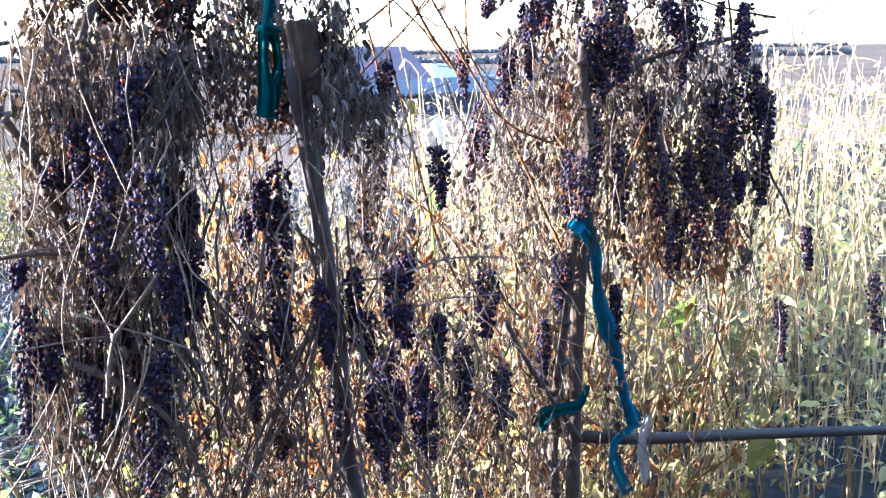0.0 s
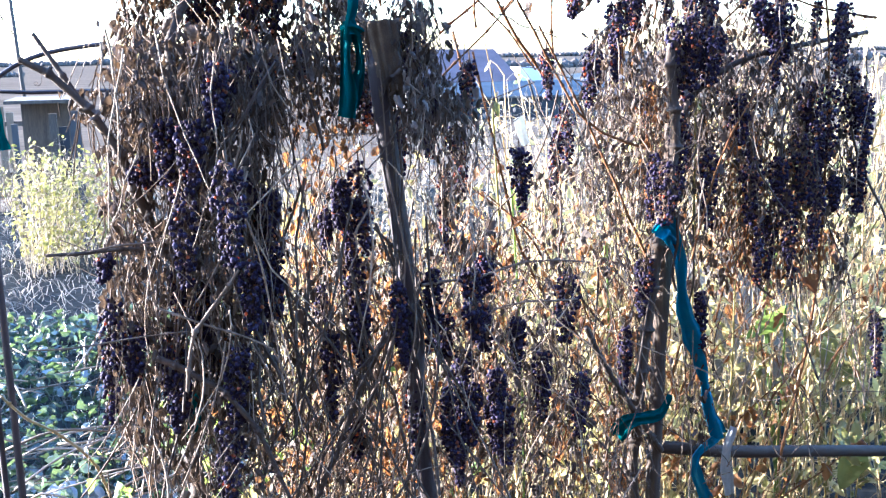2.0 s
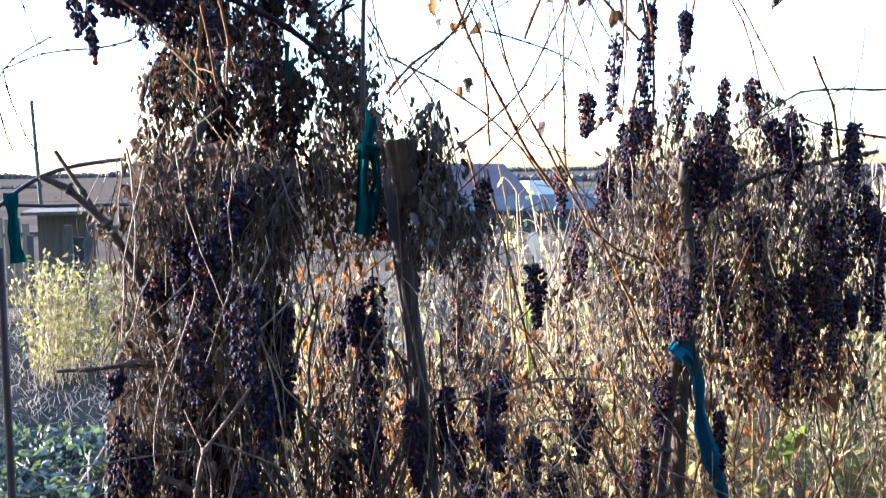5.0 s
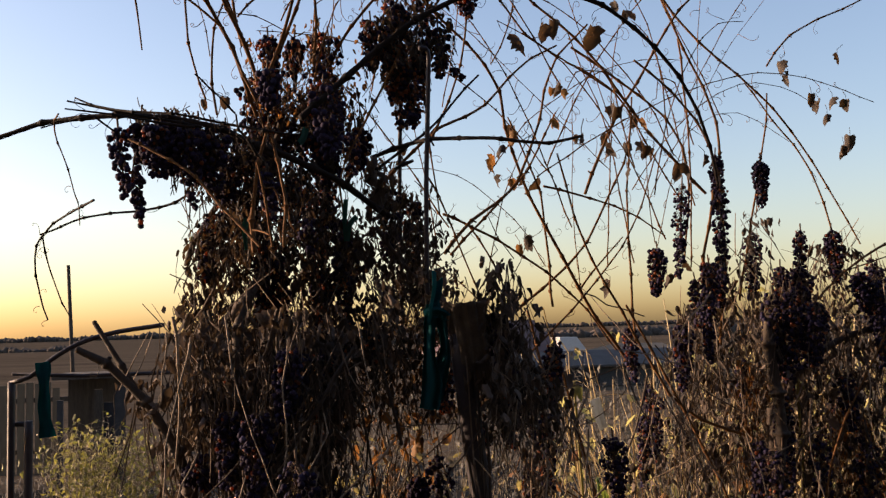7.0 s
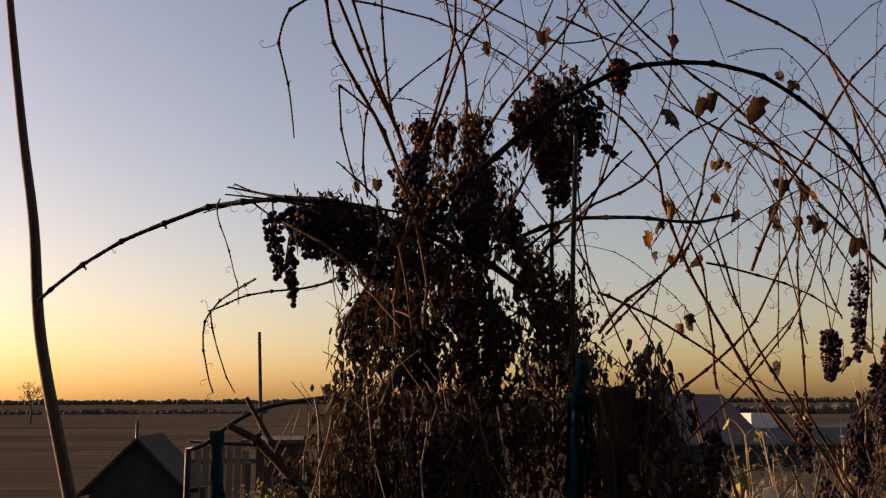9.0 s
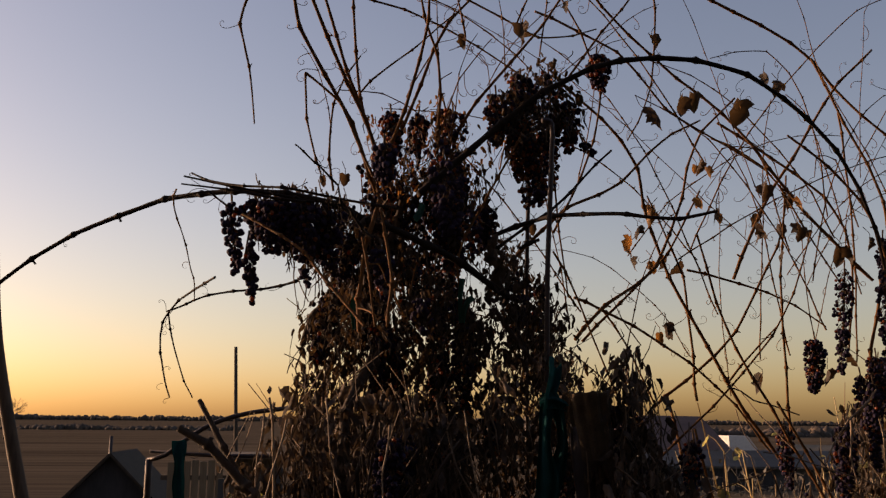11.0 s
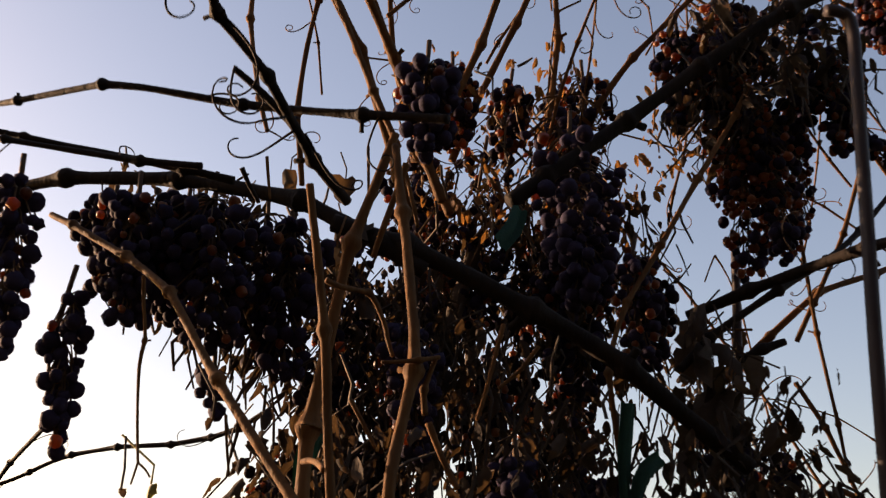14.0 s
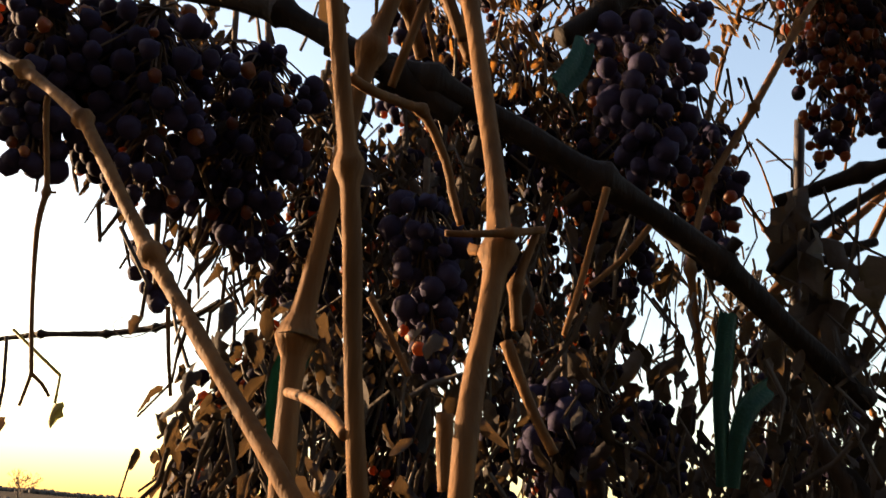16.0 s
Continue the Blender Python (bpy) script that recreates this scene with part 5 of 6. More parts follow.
cane(vine2, 0.0024, 0.0016, (0.602, 2.479, 2.115), (0.654, 2.487, 2.212), (0.715, 2.513, 2.393), (0.664, 2.487, 2.546), (0.591, 2.479, 2.667))
cane(vine, 0.0022, 0.0014, (0.141, 2.308, 2.526), (0.247, 2.391, 2.539), (0.327, 2.393, 2.515), (0.407, 2.395, 2.478), (0.538, 2.398, 2.400))
cane(vine, 0.0022, 0.0014, (0.358, 2.413, 2.592), (0.480, 2.416, 2.537), (0.574, 2.419, 2.492), (0.695, 2.467, 2.539))
cane(vine, 0.002, 0.0012, (0.213, 2.339, 2.337), (0.268, 2.351, 2.399), (0.323, 2.353, 2.442), (0.390, 2.354, 2.508))
cane(vine, 0.0022, 0.0014, (0.170, 2.255, 2.131), (0.159, 2.244, 2.232), (0.174, 2.260, 2.311), (0.211, 2.299, 2.391))

def hanging_leaf(parent, at, size, mat=None, seed=0, curl=1.5):
    b = Buf()
    rng = random.Random(int(at[0] * 5000) + int(at[2] * 3000) + seed)
    a = np.array(at) + np.array([0, 0, size * 0.5])
    tube(b, [a + np.array([rng.uniform(-0.02, 0.02), 0, 0.025]), a + np.array([0, 0, 0.01]), a], 0.0007, 4)
    leaf(b, a, rng, size * 0.8, curl, 1.5)
    return part("withered_leaf", b, mat or LEAF, parent)


for at, size in [((0.769, 2.360, 2.310), 0.065), ((0.851, 2.420, 2.359), 0.055), ((0.886, 2.440, 2.378), 0.05), ((1.055, 2.600, 2.412), 0.075), ((1.027, 2.360, 2.393), 0.035), ((0.729, 1.970, 2.041), 0.03), ((1.112, 2.600, 2.497), 0.035),
                 ((1.144, 2.600, 2.471), 0.04), ((1.169, 2.750, 2.273), 0.05), ((1.155, 2.750, 2.204), 0.04), ((1.153, 2.750, 2.167), 0.045),
                 ((1.206, 2.750, 2.184), 0.045), ((1.246, 2.750, 2.187), 0.05), ((1.281, 2.750, 2.169), 0.04), ((1.244, 2.750, 2.254), 0.045)]:
    hanging_leaf(vine2, at, size)
for at, size in [((0.879, 2.693, 2.196), 0.05), ((0.839, 2.677, 2.153), 0.045), ((0.817, 2.668, 2.112), 0.03), ((0.875, 2.693, 2.082), 0.035),
                 ((0.951, 2.720, 2.082), 0.05), ((0.918, 2.720, 2.095), 0.04), ((0.948, 2.500, 2.147), 0.035), ((0.988, 2.700, 2.307), 0.03),
                 ((1.011, 2.700, 2.304), 0.035), ((0.980, 2.700, 2.231), 0.03), ((1.352, 2.750, 2.124), 0.06), ((1.144, 2.750, 1.828), 0.06),
                 ((0.897, 2.720, 1.927), 0.035), ((0.913, 2.720, 1.943), 0.045), ((1.271, 2.750, 1.835), 0.06), ((1.351, 2.750, 1.888), 0.05)]:
    hanging_leaf(vine2, at, size, RUST if size < 0.04 else None)
for at, size in [((0.539, 2.448, 2.508), 0.06), ((0.414, 2.395, 2.464), 0.04), ((0.855, 2.591, 2.563), 0.045), ((0.631, 2.450, 2.574), 0.03),
                 ((0.152, 2.315, 2.160), 0.025), ((0.191, 2.355, 2.171), 0.03), ((0.578, 2.570, 2.134), 0.03), ((0.271, 2.391, 1.845), 0.028),
                 ((0.368, 2.394, 1.910), 0.028), ((0.412, 2.395, 1.846), 0.025), ((0.194, 2.340, 2.123), 0.02), ((0.171, 2.070, 1.923), 0.007),
                 ((0.125, 2.110, 1.896), 0.006), ((1.086, 2.200, 1.250), 0.04), ((1.076, 2.300, 1.306), 0.06), ((1.083, 2.200, 1.250), 0.045)]:
    hanging_leaf(vine, at, size)

for at, size in [((0.957, 2.600, 2.286), 0.043), ((1.116, 2.620, 2.239), 0.051), ((1.095, 2.620, 2.154), 0.047), ((1.200, 2.640, 2.225), 0.04),
                 ((1.202, 2.640, 2.154), 0.043), ((1.147, 2.640, 2.102), 0.038), ((0.799, 2.600, 2.115), 0.04), ((0.797, 2.600, 2.070), 0.038),
                 ((0.950, 2.600, 2.208), 0.04), ((0.821, 2.550, 2.162), 0.04), ((0.865, 2.600, 1.927), 0.043), ((1.307, 2.650, 2.114), 0.051),
                 ((1.365, 2.650, 2.140), 0.038), ((1.246, 2.650, 1.840), 0.051), ((0.505, 2.300, 2.447), 0.047), ((0.750, 2.500, 1.823), 0.051),
                 ((0.760, 2.450, 1.726), 0.051), ((0.546, 2.450, 1.903), 0.043)]:
    hanging_leaf(vine2, at, size, RUST if size == 0.04 else None, 3)
# a big withered leaf clump over the arm, and the leaf scrap on the dangling shoot
for k, (at, size) in enumerate([((0.446, 2.27, 2.046), 0.042), ((0.456, 2.28, 2.036), 0.045), ((0.450, 2.26, 2.015), 0.04), ((0.462, 2.28, 2.005), 0.042), ((0.472, 2.27, 1.990), 0.04),
                                ((0.458, 2.27, 1.985), 0.038), ((0.468, 2.28, 1.965), 0.038), ((0.440, 2.27, 2.020), 0.03), ((0.207, 2.18, 2.040), 0.024), ((0.222, 2.19, 2.062), 0.028),
                                ((0.463, 2.26, 2.022), 0.036), ((0.452, 2.29, 1.968), 0.036), ((0.476, 2.26, 2.008), 0.034), ((0.446, 2.28, 1.950), 0.034)]):
    hanging_leaf(vine, at, size, None if k != 8 else RUST, k, 2.2)
hanging_leaf(vine, (0.123, 2.170, 1.905), 0.011, LIME, 1)

# dense shrivelled fruit and leaves over the arms
tatters(vine, 111, [
    ((0.263, 2.378, 2.314), (0.273, 2.379, 2.161), 0.07), ((0.308, 2.392, 2.302), (0.315, 2.394, 2.144), 0.07),
    ((0.364, 2.423, 2.362), (0.357, 2.422, 2.165), 0.08), ((0.402, 2.427, 2.335), (0.400, 2.427, 2.124), 0.07),
    ((0.448, 2.452, 2.278), (0.441, 2.452, 2.118), 0.05), ((0.516, 2.516, 2.406), (0.504, 2.515, 2.302), 0.07)], RUST, TWIG, 0.6, (0.006, 0.016), "rusty_leaf_litter", 0.3, (0.01, 0.04))
# leaf and bark kept dark here so colour supplies the shade behind the arms
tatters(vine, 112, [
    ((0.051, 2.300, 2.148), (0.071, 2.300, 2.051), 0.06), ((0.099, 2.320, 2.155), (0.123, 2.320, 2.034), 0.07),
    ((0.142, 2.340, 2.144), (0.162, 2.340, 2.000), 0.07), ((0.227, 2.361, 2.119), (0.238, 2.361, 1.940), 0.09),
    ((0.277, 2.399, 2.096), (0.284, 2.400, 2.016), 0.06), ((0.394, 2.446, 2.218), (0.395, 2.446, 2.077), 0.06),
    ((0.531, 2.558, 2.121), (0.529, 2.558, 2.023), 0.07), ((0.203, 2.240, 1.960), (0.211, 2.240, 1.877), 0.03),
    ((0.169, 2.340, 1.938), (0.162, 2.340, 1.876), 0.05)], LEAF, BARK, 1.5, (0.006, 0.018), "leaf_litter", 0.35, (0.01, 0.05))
for k, (a, b, w) in enumerate([
        ((0.272, 2.380, 2.312), (0.279, 2.382, 2.237), 0.05), ((0.330, 2.418, 2.323), (0.326, 2.417, 2.242), 0.045),
        ((0.392, 2.406, 2.330), (0.396, 2.407, 2.143), 0.06), ((0.375, 2.424, 2.149), (0.377, 2.425, 2.053), 0.05),
        ((0.452, 2.452, 2.157), (0.453, 2.453, 2.092), 0.035), ((0.319, 2.414, 2.046), (0.322, 2.415, 1.998), 0.04)]):
    bunch(vine, a, b, w, 600 + k, 0.9, dry=0.45, fine=True)


for at, size in [((1.657, 2.730, 2.406), 0.05), ((1.677, 2.730, 2.376), 0.05), ((1.805, 2.780, 2.314), 0.055), ((1.783, 2.780, 2.339), 0.045),
                 ((1.850, 2.780, 2.331), 0.05), ((1.900, 2.780, 2.219), 0.06), ((1.894, 2.780, 2.328), 0.045), ((1.877, 2.780, 2.195), 0.05),
                 ((1.830, 2.780, 2.287), 0.045), ((1.875, 2.780, 2.461), 0.04)]:
    hanging_leaf(vine2, at, size)


def net_of_shoots(parent, seed, n, low0, low1, top0, top1, mat, lean=0.35, r=(0.001, 0.002)):
    """Thin bare shoots that rise, arch over and cross each other in the sheet between four corners."""
    rng = random.Random(seed)
    low0, low1, top0, top1 = (np.array(c) for c in (low0, low1, top0, top1))

    def at(u, v):
        return (low0 * (1 - u) + low1 * u) * (1 - v) + (top0 * (1 - u) + top1 * u) * v
    for _ in range(n):
        u, v = rng.random(), rng.uniform(-0.05, 0.6)
        du, dv = rng.gauss(0, lean) * 0.25, rng.uniform(0.10, 0.2)
        depth = rng.uniform(-0.12, 0.12)
        pts = []
        for i in range(6):
            pts.append(at(u, v) + np.array([0, depth, 0]))
            u, v = u + du, v + dv
            dv -= rng.uniform(0.01, 0.06)
            du += rng.gauss(0, 0.02)
        b = Buf()
        r0 = rng.uniform(*r)
        cane_buf(b, pts, r0, r0 * 0.6, rng, 0.07, 5, 0.02, 0.6)
        for q in spline(pts, 0.06)[1:]:
            if rng.random() < 0.42:
                tendril(b, q, rng, rng.uniform(0.03, 0.10), 0.0008)
        part("shoot", b, mat, parent)


net_of_shoots(vine2, 701, 34, (0.645, 2.699, 1.783), (1.470, 2.800, 1.782), (0.619, 2.599, 2.750), (1.496, 2.700, 2.833), CANE)
net_of_shoots(vine, 702, 14, (0.183, 2.396, 2.184), (0.527, 2.447, 2.201), (0.071, 2.275, 2.599), (0.633, 2.400, 2.683), CANE, 0.25)

# ---------------------------------------------------------------- posts, rail, cloth
pb = Buf()
tube(pb, spline([(0.93, 2.22, -0.1), (0.669, 2.180, 0.782), (0.628, 2.150, 1.191), (0.592, 2.130, 1.468), (0.566, 2.120, 1.669), (0.561, 2.120, 1.741)], 0.05), np.r_[0.0185], 14)
solid("post", pb, POST, (0.93, 2.22, 0), "dark round leaning vine post", "post")
pb = Buf()
tube(pb, spline([(1.33, 2.42, -0.1), (1.338, 2.420, 0.565), (1.346, 2.420, 0.963), (1.357, 2.420, 1.224), (1.369, 2.420, 1.556)], 0.05), 0.019, 12)
solid("post", pb, BARK, (1.33, 2.42, 0), "weathered wooden vine post with cloth ties", "post")
pb = Buf()
tube(pb, spline([(1.359, 2.460, 0.716), (1.621, 2.500, 0.646), (1.963, 2.550, 0.577), (2.231, 2.600, 0.517), (3.158, 2.720, 0.328)], 0.05), np.r_[0.017], 10)
solid("rail", pb, RAIL, (1.359, 2.460, 0.716), "brown wooden rail tied to the post", "rail")
pb = Buf()
tube(pb, spline([(0.530, 2.200, 1.600), (0.521, 2.180, 1.780), (0.521, 2.170, 1.973), (0.526, 2.170, 2.088), (0.530, 2.170, 2.180), (0.532, 2.170, 2.228), (0.528, 2.169, 2.243), (0.514, 2.167, 2.243)], 0.012), 0.0042, 10)
solid("hooked_rod", pb, POST, (0.530, 2.200, 1.600), "thin metal rod bent to a hook at the top", "rod")
pb = Buf()
tube(pb, spline([(0.552, 2.500, 1.600), (0.552, 2.500, 1.936), (0.554, 2.500, 2.066), (0.559, 2.500, 2.218)], 0.03), 0.0042, 8)
solid("rod", pb, POST, (0.552, 2.500, 1.600), "thin straight metal rod among the canes", "rod")


def ribbon(name, mat, width, label, *ctrl, seed=0, fold=0.25, twist=0.6):
    b = Buf()
    strip(b, ctrl, width, random.Random(seed), fold, twist)
    return solid(name, b, mat, ctrl[0], label, "ribbon")


cloth_knot = Buf()
rngb = random.Random(21)
strip(cloth_knot, [(0.513, 2.085, 1.835), (0.507, 2.070, 1.812), (0.498, 2.060, 1.785), (0.494, 2.058, 1.755)], 0.036, rngb, 0.55, 0.9)
strip(cloth_knot, [(0.497, 2.058, 1.790), (0.489, 2.052, 1.745), (0.489, 2.055, 1.700), (0.492, 2.055, 1.662), (0.487, 2.058, 1.622)], 0.034, rngb, 0.4, 0.7)
strip(cloth_knot, [(0.500, 2.062, 1.792), (0.512, 2.058, 1.752), (0.516, 2.058, 1.715), (0.508, 2.060, 1.680), (0.497, 2.062, 1.640)], 0.032, rngb, 0.5, 0.8)
strip(cloth_knot, [(0.484, 2.056, 1.772), (0.500, 2.050, 1.777), (0.522, 2.058, 1.770)], 0.022, rngb, 0.5, 0.4)
solid("cloth_tie", cloth_knot, TEAL, (0.513, 2.085, 1.835), "teal torn cloth strips knotted to the post top", "ribbon")
ribbon("cloth_tie", BLUE, 0.052, "blue twisted cloth strip hanging from the post", (1.322, 2.360, 1.328), (1.367, 2.370, 1.234), (1.385, 2.380, 1.117), (1.431, 2.400, 1.020), (1.476, 2.420, 0.920), (1.502, 2.420, 0.809), (1.536, 2.420, 0.727), seed=3, twist=0.2, fold=0.4)
ribbon("cloth_tie", BLUE, 0.036, "blue cloth knotted round the post", (1.287, 2.340, 1.299), (1.317, 2.350, 1.318), (1.352, 2.360, 1.289), seed=4)
ribbon("cloth_tie", BLUE, 0.035, "blue cloth end below the rail", (1.536, 2.420, 0.735), (1.463, 2.420, 0.673), (1.513, 2.420, 0.535), seed=5)
ribbon("cloth_tie", RAG, 0.03, "pale torn rag hanging at the rail", (1.592, 2.440, 0.743), (1.571, 2.440, 0.666), (1.587, 2.440, 0.550), seed=6)
ribbon("cloth_tie", TEAL, 0.034, "teal cloth scrap low on the post", (1.205, 2.375, 0.800), (1.228, 2.360, 0.838), (1.275, 2.352, 0.846), (1.318, 2.358, 0.850), (1.352, 2.372, 0.885), seed=7, fold=0.55, twist=0.9)
ribbon("cloth_tie", TEAL, 0.032, "teal cloth scrap on the trunk", (0.193, 2.200, 1.094), (0.199, 2.180, 1.066), (0.188, 2.180, 1.027), seed=8)
ribbon("cloth_tie", TEAL, 0.045, "teal cloth strip hanging from a bent pipe", (-0.259, 3.590, 1.686), (-0.254, 3.580, 1.614), (-0.253, 3.580, 1.544), (-0.244, 3.580, 1.471), seed=9, twist=0.15)
ribbon("cloth_tie", DKGREEN, 0.011, "green strap hanging in the vine", (0.385, 2.200, 1.978), (0.383, 2.200, 1.956), (0.382, 2.200, 1.938), (0.383, 2.200, 1.905), seed=10, twist=0.3)
ribbon("cloth_tie", DKGREEN, 0.011, "green strap looped round the arm", (0.405, 2.205, 1.948), (0.394, 2.200, 1.939), (0.389, 2.200, 1.925), (0.387, 2.200, 1.905), seed=11)
ribbon("cloth_tie", DKGREEN, 0.012, "green cloth scrap caught between shoots", (0.319, 2.210, 2.104), (0.315, 2.205, 2.088), (0.306, 2.200, 2.074), seed=14)
ribbon("cloth_tie", DKGREEN, 0.011, "green strap tied to the trunk", (0.211, 2.130, 1.936), (0.207, 2.130, 1.923), (0.206, 2.130, 1.912), (0.209, 2.130, 1.885), seed=12)
# the burlap: a gathered sheet round the post top, flared above, with an uneven hem
bb = Buf()
rows_up, around = 22, 64
cloth = []
rngb = random.Random(8)
hem = [rngb.uniform(-0.02, 0.015) for _ in range(around)]
for i in range(rows_up):
    u = i / (rows_up - 1)
    for j in range(around):
        a = 2 * math.pi * j / around
        fold = 0.5 * math.sin(a * 7 + 1.3 * u) + 0.35 * math.sin(a * 13 - 2.0 * u + 1) + 0.5 * noise.noise(Vector((math.cos(a) * 2, math.sin(a) * 2, u * 5)))
        rad = 0.022 + 0.008 * (1 - u) ** 1.5 + 0.006 * fold * (0.35 + 0.65 * abs(0.45 - u) * 2)
        z = 1.792 - 0.135 * u + (hem[j] * 1.4 if u > 0.85 else 0) * (u - 0.85) / 0.15 + 0.006 * noise.noise(Vector((a * 2, u * 3, 4)))
        cloth.append((0.570 + 0.016 * u + math.cos(a) * rad * 1.12, 2.115 + math.sin(a) * rad, z))
cloth = np.array(cloth)
core = np.tile(np.array([[0.578, 2.115, 0.0]]), (len(cloth), 1))
core[:, 2] = cloth[:, 2]
inner = core + (cloth - core) * 0.94
grid = [(i * around + j, i * around + (j + 1) % around, (i + 1) * around + (j + 1) % around, (i + 1) * around + j) for i in range(rows_up - 1) for j in range(around)]
back = [tuple(c + len(cloth) for c in q[::-1]) for q in grid]
rim = [(j, j + len(cloth), (j + 1) % around + len(cloth), (j + 1) % around) for j in range(around)]
last = (rows_up - 1) * around
rim += [(last + j, last + (j + 1) % around, last + (j + 1) % around + len(cloth), last + j + len(cloth)) for j in range(around)]
bb.add(np.vstack([cloth, inner]), grid + back + rim)
solid("burlap_wrap", bb, BURLAP, (0.580, 2.110, 1.710), "brown burlap wrapped round the post top", "cloth")
ribbon("rag", RAG, 0.05, "pale rag caught in the weeds", (1.249, 3.100, 1.541), (1.259, 3.100, 1.499), (1.274, 3.100, 1.456), seed=13, fold=0.1)

# ---------------------------------------------------------------- weeds behind
def weeds(name, seed, n, area, height, mat, leaf_mat, label, leaves=7, size=(0.03, 0.07), r=(0.0015, 0.004), keep=None):
    """Dry standing weeds: bent stalks with side shoots, shrivelled leaves and seed heads."""
    rng = random.Random(seed)
    s, l = Buf(), Buf()
    (x0, x1), (y0, y1) = area
    for _ in range(n):
        y = rng.uniform(y0, y1)
        x = rng.uniform(x0, x1)
        if keep and not keep(x, y):
            continue
        h = rng.uniform(*height)
        p = np.array([x, y, ground_z(x, y) - 0.03])
        d = np.array([rng.gauss(0, 0.10), rng.gauss(0, 0.10), 1.0])
        pts = [p]
        for i in range(5):
            d = d + np.array([rng.gauss(0, 0.09), rng.gauss(0, 0.09), 0])
            d /= np.linalg.norm(d)
            pts.append(pts[-1] + d * h / 5)
        q = spline(pts, h / 9)
        r0 = rng.uniform(*r)
        tube(s, q, np.linspace(r0, r0 * 0.4, len(q)), 4, False)
        for _ in range(leaves):
            i = rng.randrange(len(q) // 4, len(q))
            a = np.array(q[i])
            if rng.random() < 0.5:
                w = np.array([rng.gauss(0, 1), rng.gauss(0, 1), rng.uniform(-0.3, 1.2)])
                w *= rng.uniform(0.05, 0.22) / np.linalg.norm(w)
                tube(s, [a, a + w * 0.5 + np.array([0, 0, 0.01]), a + w], [r0 * 0.5, r0 * 0.4, r0 * 0.3], 3, False)
                a = a + w
            leaf(l, a, rng, rng.uniform(*size), 1.2, 0.6, plain=True)
    ob = solid(name, s, mat, (0.5 * (x0 + x1), 0.5 * (y0 + y1), 0), label, "weeds", kind="stuff")
    part("leaves", l, leaf_mat, ob, kind="stuff")
    return ob


# right-hand stands use the brightened straw, colour standing in for blocked sun
weeds("dry_weeds", 21, 500, ((1.2, 6.0), (2.85, 5.4)), (1.0, 1.75), STRAW_SUNLIT, WEED_LEAF_SUNLIT, "sunlit straw-coloured dry weed stalks", 6, (0.03, 0.085), keep=lambda x, y: 0.42 * y < x < 1.25 * y)
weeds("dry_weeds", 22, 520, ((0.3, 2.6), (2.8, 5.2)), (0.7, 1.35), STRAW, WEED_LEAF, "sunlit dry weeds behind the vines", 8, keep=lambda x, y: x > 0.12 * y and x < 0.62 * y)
weeds("dry_canes", 26, 330, ((1.2, 6.0), (2.8, 5.4)), (1.3, 1.95), STRAW_SUNLIT, WEED_LEAF_SUNLIT, "thick pale dry stalks standing in the sun", 5, (0.03, 0.07), (0.003, 0.0062), keep=lambda x, y: 0.40 * y < x < 1.25 * y)
weeds("low_weeds", 27, 400, ((0.9, 5.5), (2.75, 4.8)), (0.35, 1.05), STRAW_SUNLIT, WEED_LEAF_SUNLIT, "tangled low dry weeds and litter", 6, (0.03, 0.09), (0.0015, 0.0045), keep=lambda x, y: 0.34 * y < x < 1.25 * y)
weeds("frosted_weeds", 23, 420, ((0.6, 4.2), (4.2, 7.5)), (1.1, 1.62), GREY_WEED, GREY_WEED, "grey frosted dry weed stand", 9, keep=lambda x, y: x > 0.16 * y)
weeds("weed_bush", 24, 170, ((-0.76, 0.02), (8.7, 9.9)), (0.75, 1.1), STRAW, LIME, "yellow-green leafy weed bush in the sun", 12, (0.03, 0.065))
def brown_growth(seed, n, area, mat, leaf_mat, label):
    """Bushy dead growth: forked brown branches hung with curled leaves."""
    rng = random.Random(seed)
    s, l = Buf(), Buf()
    (x0, x1), (y0, y1), (z0, z1) = area
    for _ in range(n):
        p = np.array([rng.uniform(x0, x1), rng.uniform(y0, y1), rng.uniform(z0, z1) - 0.5])
        p[2] = max(p[2], ground_z(p[0], p[1]))
        d = np.array([rng.gauss(0, 0.45), rng.gauss(0, 0.2), 1.0])
        pts = [p]
        for i in range(5):
            d = d / np.linalg.norm(d) + np.array([rng.gauss(0, 0.3), rng.gauss(0, 0.15), rng.gauss(0, 0.15)])
            pts.append(pts[-1] + d / np.linalg.norm(d) * rng.uniform(0.07, 0.14))
        q = spline(pts, 0.03)
        r0 = rng.uniform(0.0015, 0.0042)
        tube(s, q, np.linspace(r0, r0 * 0.4, len(q)), 5, False)
        for i in range(3, len(q)):
            if rng.random() < 0.45:
                w = np.array([rng.gauss(0, 1), rng.gauss(0, 0.6), rng.gauss(0, 0.6)])
                w *= rng.uniform(0.02, 0.09) / np.linalg.norm(w)
                tube(s, [q[i], q[i] + w], [r0 * 0.4, r0 * 0.3], 3, False)
                leaf(l, q[i] + w, rng, rng.uniform(0.018, 0.05), 2.0, 0.9, plain=rng.random() < 0.4)
    ob = solid("dead_bush", s, mat, (0.5 * (x0 + x1), 0.5 * (y0 + y1), 0), label, "bush", kind="stuff")
    part("leaves", l, leaf_mat, ob, kind="stuff")


brown_growth(81, 42, ((1.25, 2.3), (2.68, 2.95), (0.5, 1.45)), CANE, RUST, "brown leafy dead growth behind the rail")
